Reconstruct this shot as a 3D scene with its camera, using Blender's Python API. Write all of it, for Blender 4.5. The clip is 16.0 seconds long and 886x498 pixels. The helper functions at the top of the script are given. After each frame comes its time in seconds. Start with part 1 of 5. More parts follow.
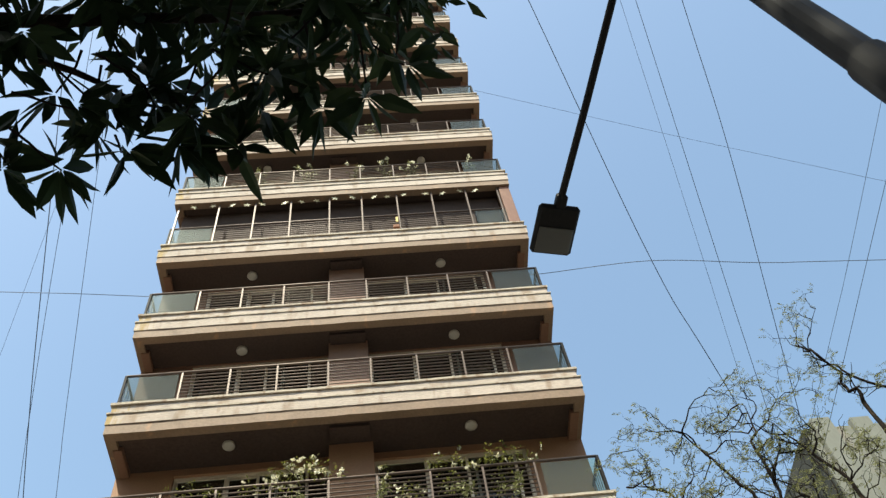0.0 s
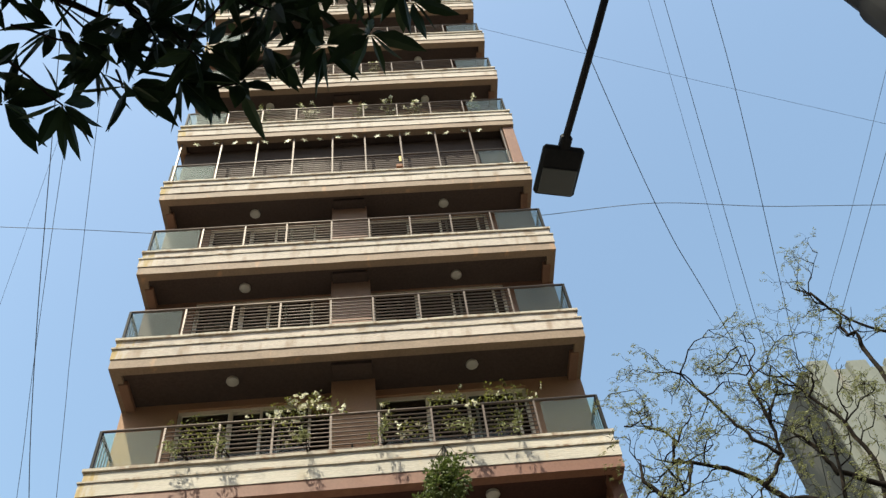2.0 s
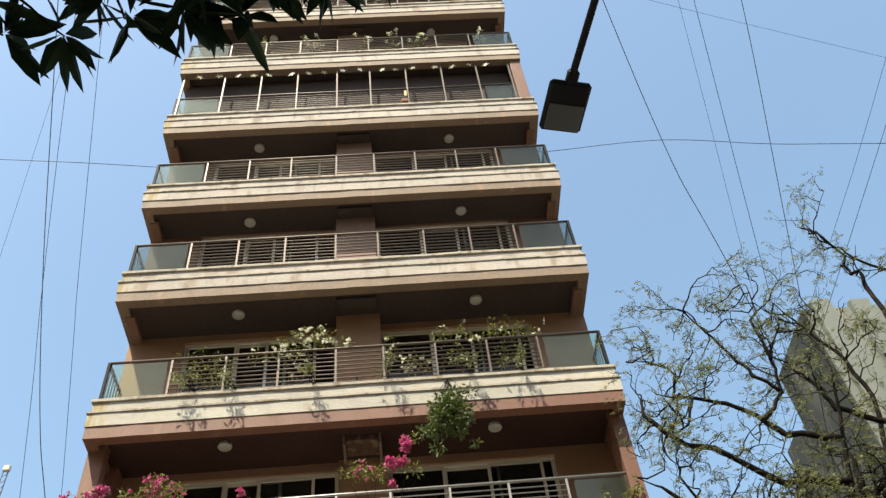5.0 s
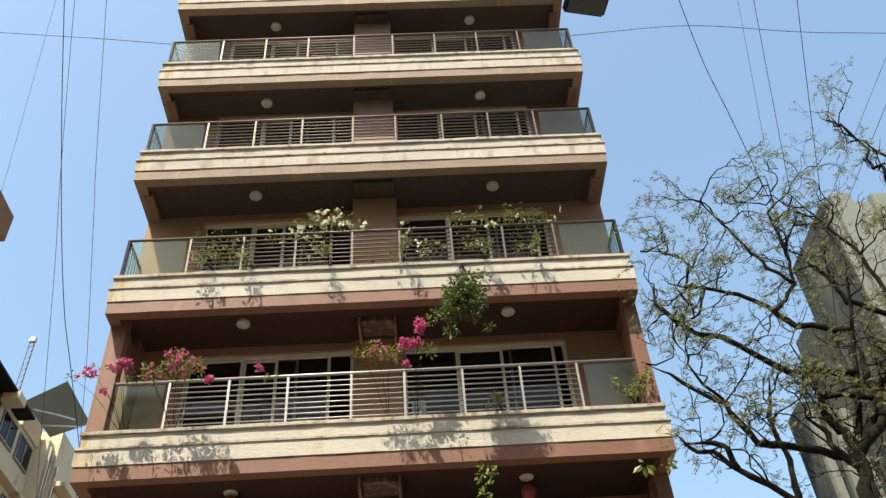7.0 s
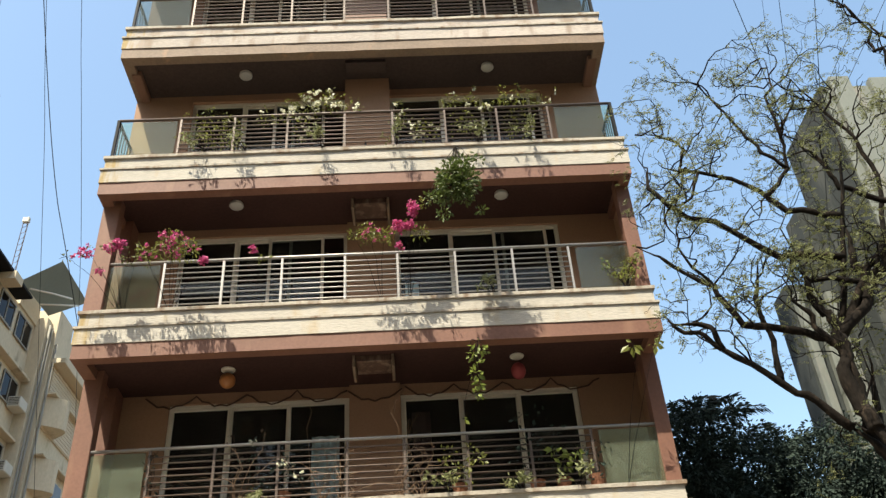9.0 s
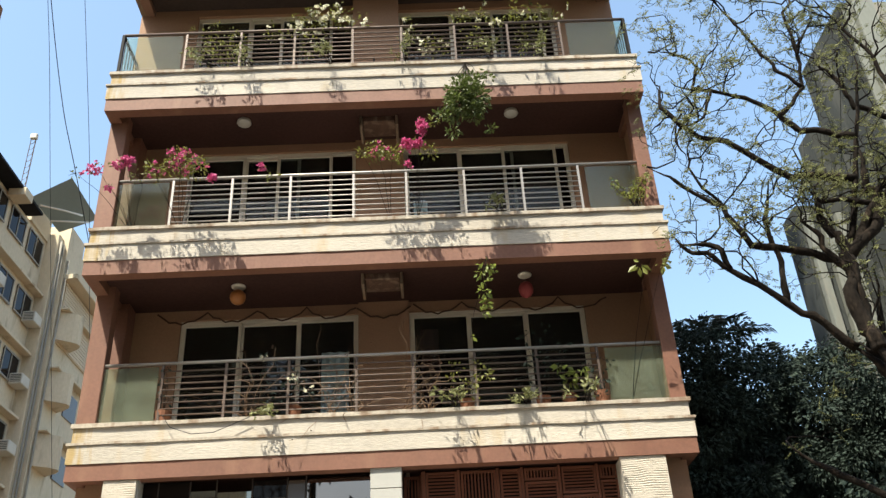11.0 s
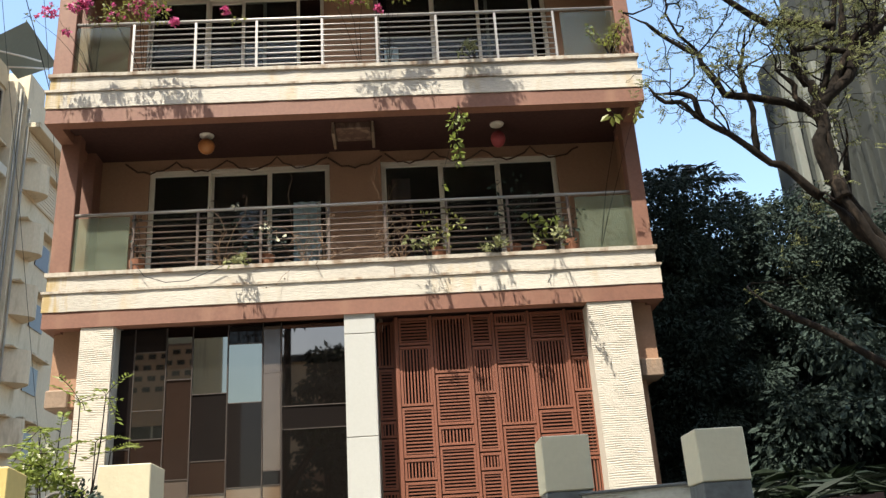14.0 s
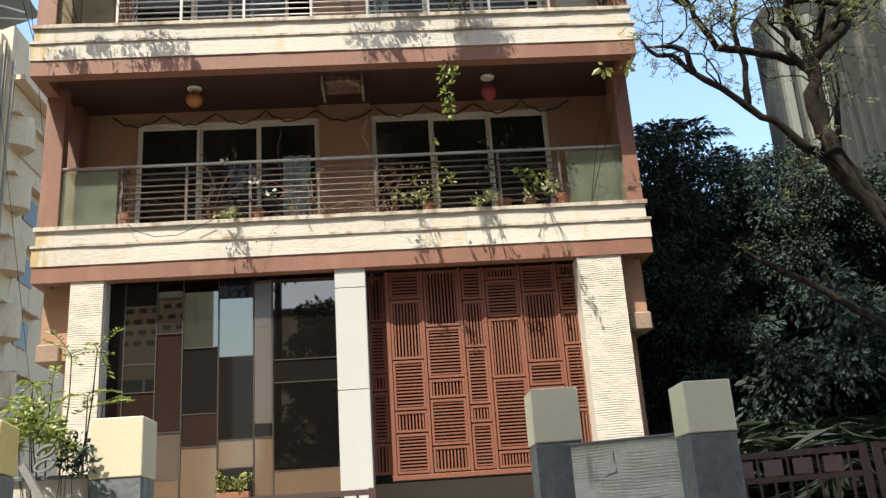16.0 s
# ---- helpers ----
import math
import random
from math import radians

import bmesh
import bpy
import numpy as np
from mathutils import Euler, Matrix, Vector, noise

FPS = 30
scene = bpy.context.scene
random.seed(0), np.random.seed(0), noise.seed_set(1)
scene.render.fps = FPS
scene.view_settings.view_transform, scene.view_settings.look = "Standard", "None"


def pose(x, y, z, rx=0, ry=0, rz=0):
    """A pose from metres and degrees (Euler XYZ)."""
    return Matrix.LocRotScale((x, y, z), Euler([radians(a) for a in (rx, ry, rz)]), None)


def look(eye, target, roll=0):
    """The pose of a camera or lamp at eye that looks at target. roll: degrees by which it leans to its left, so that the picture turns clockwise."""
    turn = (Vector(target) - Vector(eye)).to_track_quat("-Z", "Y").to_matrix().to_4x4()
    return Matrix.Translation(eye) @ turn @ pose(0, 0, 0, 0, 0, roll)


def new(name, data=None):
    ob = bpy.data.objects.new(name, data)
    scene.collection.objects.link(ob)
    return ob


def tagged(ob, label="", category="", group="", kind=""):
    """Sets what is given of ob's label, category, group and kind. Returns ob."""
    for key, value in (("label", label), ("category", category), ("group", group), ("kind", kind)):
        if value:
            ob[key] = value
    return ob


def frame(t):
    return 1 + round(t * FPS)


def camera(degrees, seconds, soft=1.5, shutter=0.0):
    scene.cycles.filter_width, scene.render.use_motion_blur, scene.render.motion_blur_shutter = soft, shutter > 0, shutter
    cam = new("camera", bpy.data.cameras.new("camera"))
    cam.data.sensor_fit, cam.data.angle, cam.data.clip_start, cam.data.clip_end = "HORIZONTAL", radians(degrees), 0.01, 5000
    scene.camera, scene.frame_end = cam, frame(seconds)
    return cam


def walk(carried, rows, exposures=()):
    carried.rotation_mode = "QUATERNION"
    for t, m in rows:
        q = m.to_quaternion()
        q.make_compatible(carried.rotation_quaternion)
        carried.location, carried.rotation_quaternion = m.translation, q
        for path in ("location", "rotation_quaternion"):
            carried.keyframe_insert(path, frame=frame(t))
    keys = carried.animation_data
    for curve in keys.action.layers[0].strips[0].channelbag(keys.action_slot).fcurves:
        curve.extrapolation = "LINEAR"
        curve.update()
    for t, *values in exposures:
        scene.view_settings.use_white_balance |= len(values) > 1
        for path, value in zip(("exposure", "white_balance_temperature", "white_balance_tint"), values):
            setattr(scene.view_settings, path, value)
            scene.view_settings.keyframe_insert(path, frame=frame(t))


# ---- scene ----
PATH = [
    (0.0, (5.339, -11.764, 1.600), (6.141, -6.539, 10.088), -11.29),
    (0.5, (5.339, -11.763, 1.600), (6.138, -6.356, 9.974), -10.82),
    (1.0, (5.338, -11.764, 1.599), (6.117, -6.222, 9.887), -10.43),
    (1.5, (5.339, -11.764, 1.600), (6.123, -6.069, 9.782), -10.02),
    (2.0, (5.339, -11.764, 1.600), (6.067, -5.980, 9.725), -9.36),
    (2.5, (5.339, -11.764, 1.599), (6.050, -5.924, 9.685), -9.16),
    (3.0, (5.339, -11.764, 1.599), (6.012, -5.841, 9.628), -8.83),
    (5.5, (5.339, -11.764, 1.598), (5.979, -5.204, 9.118), -7.39),
    (6.0, (5.339, -11.765, 1.598), (5.980, -4.970, 8.906), -6.67),
    (6.5, (5.339, -11.764, 1.598), (5.777, -4.785, 8.747), -5.25),
    (7.0, (5.340, -11.766, 1.596), (5.722, -4.479, 8.433), -4.56),
    (7.5, (5.339, -11.765, 1.597), (5.756, -4.118, 8.026), -4.62),
    (8.0, (5.338, -11.765, 1.598), (5.759, -3.963, 7.840), -4.64),
    (8.5, (5.338, -11.766, 1.597), (5.795, -3.838, 7.675), -4.58),
    (9.0, (5.339, -11.766, 1.597), (5.742, -3.646, 7.420), -4.13),
    (11.5, (5.338, -11.766, 1.598), (5.583, -3.027, 6.452), -3.07),
    (12.0, (5.338, -11.766, 1.598), (5.572, -2.895, 6.208), -2.82),
    (12.5, (5.337, -11.757, 1.603), (5.861, -2.780, 5.978), -2.67),
    (13.0, (5.337, -11.758, 1.603), (6.003, -2.595, 5.553), -3.51),
    (13.5, (5.338, -11.759, 1.603), (5.998, -2.504, 5.332), -3.84),
    (14.0, (5.338, -11.759, 1.602), (5.851, -2.421, 5.142), -3.82),
    (14.5, (5.338, -11.758, 1.603), (5.885, -2.290, 4.773), -3.55),
    (15.0, (5.338, -11.759, 1.602), (5.923, -2.236, 4.596), -3.53),
    (15.5, (5.338, -11.759, 1.602), (6.054, -2.205, 4.466), -3.83),
    (16.0, (5.338, -11.760, 1.602), (5.934, -2.256, 4.654), -3.96),
]
cam = camera(52.76, 16.0, soft=1.4)
walk(cam, [(t, look(e, g, r)) for t, e, g, r in PATH], exposures=[(0.0, 1.52, 7050, 0), (8.0, 1.66, 7000, 2), (12.0, 1.84, 6780, 4), (16.0, 1.88, 6600, 5)])

# ---- light ----
SUN_TO = Vector((-0.28, -0.42, 0.86)).normalized()
world = bpy.data.worlds.new("world")
scene.world = world
world.use_nodes = True
wn = world.node_tree
sky = wn.nodes.new("ShaderNodeTexSky")
sky.sky_type = "NISHITA"
sky.sun_disc = False
sky.sun_elevation = math.asin(SUN_TO.z)
sky.sun_rotation = math.atan2(SUN_TO.x, SUN_TO.y)
sky.air_density, sky.dust_density, sky.ozone_density = 1.35, 2.2, 2.1
wn.links.new(sky.outputs[0], wn.nodes["Background"].inputs[0])
wn.nodes["Background"].inputs[1].default_value = 0.097
sun_data = bpy.data.lights.new("sun", "SUN")
sun_data.energy, sun_data.angle, sun_data.color = 3.1, radians(0.53), (1.0, 0.94, 0.85)
sun = new("sun", sun_data)
sun.matrix_world = look((0, 0, 60), Vector((0, 0, 60)) - SUN_TO)


# ---- materials ----
def material(name, color, rough=0.8, spread=0.25, fine=40.0, coarse=1.3, bump=0.2, metal=0.0, stain=None, stain_at=0.62, by_object=0.0, by_island=0.0, stretch=(1, 1, 1), spec=0.4, see_through=0.0):
    """A surface with grain at two scales, fine relief, stains and small differences between pieces."""
    m = bpy.data.materials.new(name)
    m.use_nodes = True
    nt = m.node_tree
    nodes, links = nt.nodes, nt.links
    b = nodes["Principled BSDF"]
    b.inputs["Roughness"].default_value, b.inputs["Metallic"].default_value = rough, metal
    b.inputs["Specular IOR Level"].default_value = spec
    geo = nodes.new("ShaderNodeNewGeometry")
    mapping = nodes.new("ShaderNodeMapping")
    mapping.inputs["Scale"].default_value = stretch
    links.new(geo.outputs["Position"], mapping.inputs["Vector"])

    streak = nodes.new("ShaderNodeMapping")
    streak.inputs["Scale"].default_value = (1.6, 1.6, 0.45)
    links.new(geo.outputs["Position"], streak.inputs["Vector"])

    def grain(scale, detail, way=mapping):
        n = nodes.new("ShaderNodeTexNoise")
        n.inputs["Scale"].default_value, n.inputs["Detail"].default_value = scale, detail
        links.new(way.outputs[0], n.inputs["Vector"])
        return n

    small, large = grain(fine, 5), grain(coarse, 4)
    add = nodes.new("ShaderNodeMath")
    add.operation = "ADD"
    links.new(small.outputs[0], add.inputs[0])
    links.new(large.outputs[0], add.inputs[1])
    value = add
    for amount, source, output in ((by_object, "ShaderNodeObjectInfo", "Random"), (by_island, "ShaderNodeNewGeometry", "Random Per Island")):
        if amount:
            info = nodes.new(source)
            mul = nodes.new("ShaderNodeMath")
            mul.operation = "MULTIPLY_ADD"
            mul.inputs[1].default_value = amount
            links.new(info.outputs[output], mul.inputs[0])
            links.new(value.outputs[0], mul.inputs[2])
            value = mul
    ramp = nodes.new("ShaderNodeValToRGB")
    lo, hi = ramp.color_ramp.elements
    lo.position, hi.position = 0.3, 0.7 + 0.2 * (by_object + by_island)
    lo.color = (*[c * (1 - spread) for c in color], 1)
    hi.color = (*[min(1, c * (1 + spread)) for c in color], 1)
    half = nodes.new("ShaderNodeMath")
    half.operation = "MULTIPLY"
    half.inputs[1].default_value = 0.5
    links.new(value.outputs[0], half.inputs[0])
    links.new(half.outputs[0], ramp.inputs[0])
    out = ramp.outputs[0]
    if stain:
        spots = grain(coarse * 2.3, 8, streak)
        cut = nodes.new("ShaderNodeValToRGB")
        cut.color_ramp.elements[0].position, cut.color_ramp.elements[1].position = stain_at, stain_at + 0.14
        mix = nodes.new("ShaderNodeMix")
        mix.data_type = "RGBA"
        links.new(spots.outputs[0], cut.inputs[0])
        links.new(cut.outputs[0], mix.inputs["Factor"])
        links.new(out, mix.inputs[6])
        mix.inputs[7].default_value = (*stain, 1)
        out = mix.outputs[2]
    links.new(out, b.inputs["Base Color"])
    if bump:
        bp = nodes.new("ShaderNodeBump")
        bp.inputs["Strength"].default_value, bp.inputs["Distance"].default_value = bump, 0.02
        links.new(small.outputs[0], bp.inputs["Height"])
        links.new(bp.outputs[0], b.inputs["Normal"])
    if see_through:
        tr = nodes.new("ShaderNodeBsdfTranslucent")
        links.new(out, tr.inputs[0])
        ms = nodes.new("ShaderNodeMixShader")
        ms.inputs[0].default_value = see_through
        links.new(b.outputs[0], ms.inputs[1])
        links.new(tr.outputs[0], ms.inputs[2])
        links.new(ms.outputs[0], nodes["Material Output"].inputs[0])
    return m


def glass(name, tint, rough=0.02, base=0.05, gloss=(1, 1, 1), ior=1.5, film=0.0, dust=(0.5, 0.5, 0.45)):
    """A thin pane: clear with a tint, mirroring more at a glancing view, under a film of dust."""
    m = bpy.data.materials.new(name)
    m.use_nodes = True
    nt = m.node_tree
    nodes, links = nt.nodes, nt.links
    nodes.remove(nodes["Principled BSDF"])
    tr = nodes.new("ShaderNodeBsdfTransparent")
    tr.inputs[0].default_value = (*tint, 1)
    gl = nodes.new("ShaderNodeBsdfGlossy")
    gl.inputs["Roughness"].default_value = rough
    gl.inputs["Color"].default_value = (*gloss, 1)
    f0 = ((ior - 1) / (ior + 1)) ** 2 + base
    lw = nodes.new("ShaderNodeLayerWeight")
    lw.inputs[0].default_value = 0.5
    pw = nodes.new("ShaderNodeMath")
    pw.operation = "POWER"
    pw.inputs[1].default_value = 5.0
    links.new(lw.outputs["Facing"], pw.inputs[0])
    ad = nodes.new("ShaderNodeMath")
    ad.operation = "MULTIPLY_ADD"
    ad.inputs[1].default_value, ad.inputs[2].default_value = 1 - f0, f0
    links.new(pw.outputs[0], ad.inputs[0])
    mx = nodes.new("ShaderNodeMixShader")
    links.new(ad.outputs[0], mx.inputs[0])
    links.new(tr.outputs[0], mx.inputs[1])
    links.new(gl.outputs[0], mx.inputs[2])
    out = mx
    if film:
        df = nodes.new("ShaderNodeBsdfDiffuse")
        df.inputs[0].default_value = (*dust, 1)
        geo = nodes.new("ShaderNodeNewGeometry")
        cloud = nodes.new("ShaderNodeTexNoise")
        cloud.inputs["Scale"].default_value, cloud.inputs["Detail"].default_value = 3.0, 6
        links.new(geo.outputs["Position"], cloud.inputs["Vector"])
        amount = nodes.new("ShaderNodeMapRange")
        amount.inputs["From Min"].default_value, amount.inputs["From Max"].default_value = 0.3, 0.7
        amount.inputs["To Min"].default_value, amount.inputs["To Max"].default_value = film * 0.6, film * 1.4
        links.new(cloud.outputs[0], amount.inputs[0])
        out = nodes.new("ShaderNodeMixShader")
        links.new(amount.outputs[0], out.inputs[0])
        links.new(mx.outputs[0], out.inputs[1])
        links.new(df.outputs[0], out.inputs[2])
    links.new(out.outputs[0], nodes["Material Output"].inputs[0])
    return m


CREAM = material("cream_stone", (0.4374, 0.3942, 0.3369), 0.85, 0.22, 34, 0.9, 0.35, stain=(0.43, 0.35, 0.25), stain_at=0.575, stretch=(0.35, 1, 1.6))
CREAM_UP = material("weathered_cream_stone", (0.425, 0.362, 0.312), 0.85, 0.28, 34, 0.9, 0.4, stain=(0.3, 0.232, 0.178), stain_at=0.52, stretch=(0.35, 1, 1.6))


def rust_corner(m):
    """Yellow-brown rust runs near the western end of a band."""
    nt = m.node_tree
    nodes, links = nt.nodes, nt.links
    b = nodes["Principled BSDF"]
    old = b.inputs["Base Color"].links[0].from_socket
    geo = nodes.new("ShaderNodeNewGeometry")
    sep = nodes.new("ShaderNodeSeparateXYZ")
    links.new(geo.outputs["Position"], sep.inputs[0])
    reach = nodes.new("ShaderNodeMapRange")
    reach.inputs["From Min"].default_value, reach.inputs["From Max"].default_value = 0.05, 0.75
    reach.inputs["To Min"].default_value, reach.inputs["To Max"].default_value = 0.32, -0.25
    links.new(sep.outputs[0], reach.inputs[0])
    way = nodes.new("ShaderNodeMapping")
    way.inputs["Scale"].default_value = (7, 7, 1.2)
    links.new(geo.outputs["Position"], way.inputs[0])
    n = nodes.new("ShaderNodeTexNoise")
    n.inputs["Scale"].default_value, n.inputs["Detail"].default_value = 1.6, 6
    links.new(way.outputs[0], n.inputs["Vector"])
    add = nodes.new("ShaderNodeMath")
    links.new(n.outputs[0], add.inputs[0])
    links.new(reach.outputs[0], add.inputs[1])
    cut = nodes.new("ShaderNodeValToRGB")
    cut.color_ramp.elements[0].position, cut.color_ramp.elements[1].position = 0.60, 0.85
    links.new(add.outputs[0], cut.inputs[0])
    mix = nodes.new("ShaderNodeMix")
    mix.data_type = "RGBA"
    links.new(cut.outputs[0], mix.inputs["Factor"])
    links.new(old, mix.inputs[6])
    mix.inputs[7].default_value = (0.36, 0.26, 0.12, 1)
    links.new(mix.outputs[2], b.inputs["Base Color"])


rust_corner(CREAM)
rust_corner(CREAM_UP)
COPING = material("weathered_coping", (0.384, 0.335, 0.275), 0.9, 0.25, 25, 1.5, 0.5, stain=(0.224, 0.160, 0.112), stain_at=0.52)
MAROON = material("terracotta_paint", (0.172, 0.077, 0.05), 0.65, 0.2, 20, 0.8, 0.08, stain=(0.21, 0.105, 0.066), stain_at=0.57)
TAN = material("tan_fascia_paint", (0.215, 0.15, 0.105), 0.75, 0.2, 20, 1.1, 0.3, stain=(0.340, 0.204, 0.119), stain_at=0.6)
STREAKED = material("streaked_brown_beam_paint", (0.11, 0.06, 0.042), 0.7, 0.4, 30, 2.0, 0.2, stain=(0.21, 0.14, 0.10), stain_at=0.5, stretch=(4, 1, 0.3))
# Greyer copy of SOFFIT for upper levels; sky light put into the colour.
SOFFIT_UP = material("sky_greyed_soffit_brown", (0.060, 0.042, 0.037), 0.75, 0.25, 18, 0.7, 0.15, spec=0.15)
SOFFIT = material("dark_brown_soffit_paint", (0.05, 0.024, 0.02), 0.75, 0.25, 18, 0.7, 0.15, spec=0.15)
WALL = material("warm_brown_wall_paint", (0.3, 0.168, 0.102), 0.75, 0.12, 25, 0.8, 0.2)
# Lighter copy of WALL_UP for the pillar, offsetting the soffit's shade by colour.
PILLAR_UP = material("lightened_pinkish_pillar_brown", (0.235, 0.145, 0.108), 0.75, 0.14, 25, 0.8, 0.2)
# Darker copy of WALL above the third level; weaker bounce put into it.
WALL_UP = material("dimmed_upper_wall_brown", (0.19, 0.104, 0.072), 0.75, 0.14, 25, 0.8, 0.2)
ROOM = material("room_plaster", (0.5, 0.45, 0.40), 0.9, 0.1, 10, 0.8, 0.05)
FRAME = material("cream_aluminium", (0.624, 0.564, 0.480), 0.45, 0.08, 60, 2, 0.03)
AGED_FRAME = material("aged_grey_frame", (0.26, 0.24, 0.20), 0.6, 0.15, 40, 2, 0.05)
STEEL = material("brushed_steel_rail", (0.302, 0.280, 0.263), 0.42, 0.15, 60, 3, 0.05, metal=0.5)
# Darker, browner rail steel; posts and bars of level two keep STEEL.
STEEL_DIM = material("dark_brown_steel_rail", (0.1015, 0.0727, 0.0590), 0.5, 0.2, 50, 2, 0.1, metal=0.3)
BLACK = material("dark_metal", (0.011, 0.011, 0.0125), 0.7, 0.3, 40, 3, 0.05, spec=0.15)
PANE = glass("clear_window_glass", (0.62, 0.66, 0.66), 0.01, 0.0, ior=1.26, film=0.03, dust=(0.45, 0.43, 0.38))
RAIL_GLASS = glass("greenish_rail_glass", (0.80, 0.88, 0.80), 0.05, 0.01, ior=1.5, film=0.02, gloss=(0.5, 0.5, 0.5), dust=(0.42, 0.46, 0.36))
RAIL_GLASS_DUSTY = glass("dusty_green_rail_glass", (0.78, 0.88, 0.78), 0.05, 0.01, ior=1.5, film=0.10, dust=(0.42, 0.46, 0.36))
RAIL_GLASS_TEAL = glass("frosted_teal_glass", (0.60, 0.66, 0.66), 0.10, 0.0, ior=1.4, film=0.05, gloss=(0.4, 0.45, 0.45), dust=(0.30, 0.33, 0.33))
GLOBE = material("white_globe", (0.4235, 0.4032, 0.3731), 0.35, 0.05, 20, 3, 0.0)
PIER = material("ridged_cream_plaster", (0.4504, 0.4013, 0.3364), 0.9, 0.08, 35, 1.2, 0.35)
GREYPANEL = material("pale_grey_cladding", (0.3742, 0.3653, 0.3418), 0.5, 0.05, 30, 0.7, 0.04)
LOUVRE = material("terracotta_louvre_paint", (0.1615, 0.0561, 0.0314), 0.6, 0.16, 30, 1.2, 0.12, by_object=0.2)
SLATE = material("slate_cladding", (0.112, 0.122, 0.122), 0.55, 0.35, 18, 1.6, 0.4, stain=(0.288, 0.300, 0.300), stain_at=0.6)
CAP = material("cream_cap_paint", (0.5005, 0.4407, 0.3100), 0.7, 0.06, 20, 0.9, 0.12, stain=(0.850, 0.768, 0.528), stain_at=0.64)
CAP_GREY = material("pale_stone_cap", (0.6, 0.56, 0.41), 0.7, 0.06, 20, 0.9, 0.1)
YELLOW = material("yellow_cap_paint", (0.600, 0.450, 0.165), 0.7, 0.08, 20, 1.0, 0.1)
ROUGHWALL = material("ridged_grey_plaster", (0.5, 0.495, 0.435), 0.95, 0.16, 30, 1.1, 0.3, stain=(0.16, 0.16, 0.15), stain_at=0.57)
BEIGE = material("old_beige_plaster", (0.56, 0.475, 0.345), 0.9, 0.14, 12, 0.35, 0.25, stain=(0.330, 0.270, 0.190), stain_at=0.58, stretch=(1, 1, 0.4))
# The tower flank's shaded look is put into this dark base colour.
CONCRETE = material("shade_dark_board_concrete", (0.0357, 0.0395, 0.0364), 0.9, 0.16, 14, 0.25, 0.3, stain=(0.105, 0.105, 0.090), stain_at=0.56, stretch=(1, 1, 0.3))
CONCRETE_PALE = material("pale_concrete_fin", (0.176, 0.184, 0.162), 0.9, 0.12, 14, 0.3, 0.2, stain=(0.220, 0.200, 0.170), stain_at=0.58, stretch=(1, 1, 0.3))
ASPHALT = material("asphalt", (0.075, 0.074, 0.073), 0.9, 0.3, 60, 0.6, 0.5)
PAVING = material("grey_paving", (0.36, 0.34, 0.3), 0.9, 0.2, 25, 0.7, 0.3)
SOIL = material("dry_soil", (0.111, 0.078, 0.052), 0.95, 0.3, 20, 0.4, 0.5)
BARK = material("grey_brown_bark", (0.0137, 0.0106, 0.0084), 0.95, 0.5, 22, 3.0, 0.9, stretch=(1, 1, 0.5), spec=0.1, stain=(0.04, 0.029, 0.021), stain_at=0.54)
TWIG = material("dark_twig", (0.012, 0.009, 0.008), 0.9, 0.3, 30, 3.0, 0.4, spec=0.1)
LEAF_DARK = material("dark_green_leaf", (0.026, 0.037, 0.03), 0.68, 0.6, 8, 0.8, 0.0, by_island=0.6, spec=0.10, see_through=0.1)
LEAF_MANGO = material("mango_leaf", (0.016, 0.030, 0.012), 0.62, 0.35, 8, 0.8, 0.0, by_island=0.5, spec=0.15, see_through=0.10)
LEAF_BUSH = material("mid_green_leaf", (0.075, 0.098, 0.024), 0.5, 0.5, 9, 2, 0.0, by_island=0.8, see_through=0.25)
LEAF_FRESH = material("fresh_green_leaf", (0.169, 0.176, 0.039), 0.5, 0.35, 9, 2, 0.0, by_island=0.6, see_through=0.35)
LEAF_LIME = material("lime_green_leaf", (0.1938, 0.2295, 0.0510), 0.5, 0.35, 9, 2, 0.0, by_island=0.6, see_through=0.4)
LEAF_OLIVE = material("pale_olive_leaflet", (0.1592, 0.1656, 0.0662), 0.6, 0.35, 9, 1.0, 0.0, by_island=0.6, see_through=0.3)
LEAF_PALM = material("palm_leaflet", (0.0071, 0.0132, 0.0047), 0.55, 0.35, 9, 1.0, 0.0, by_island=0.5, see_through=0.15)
PINK = material("magenta_bract", (0.5, 0.085, 0.22), 0.6, 0.25, 9, 2, 0.0, by_island=0.5, see_through=0.3)
WHITE = material("white_petal", (0.78, 0.75, 0.58), 0.6, 0.1, 9, 2, 0.0, see_through=0.3)
RED = material("red_paper", (0.312, 0.055, 0.058), 0.7, 0.15, 20, 3, 0.1, see_through=0.2)
ORANGE = material("orange_glass_globe", (0.476, 0.196, 0.070), 0.35, 0.12, 20, 3, 0.0, see_through=0.3)
GARLAND = material("dry_brown_garland", (0.0660, 0.0330, 0.0193), 0.95, 0.4, 60, 5, 0.5)
CURTAIN = material("pale_blue_curtain", (0.46, 0.58, 0.62), 0.9, 0.08, 20, 2, 0.1)
CURTAIN_TAN = material("beige_curtain", (0.42, 0.32, 0.22), 0.9, 0.1, 20, 2, 0.1)
MAUVE = material("mauve_curtain", (0.30, 0.15, 0.16), 0.9, 0.1, 20, 2, 0.1)
TERRA = material("terracotta_pot", (0.202, 0.084, 0.045), 0.85, 0.15, 20, 3, 0.2)
CABLE = material("black_cable", (0.0200, 0.0220, 0.0260), 0.7, 0.1, 10, 2, 0.0)
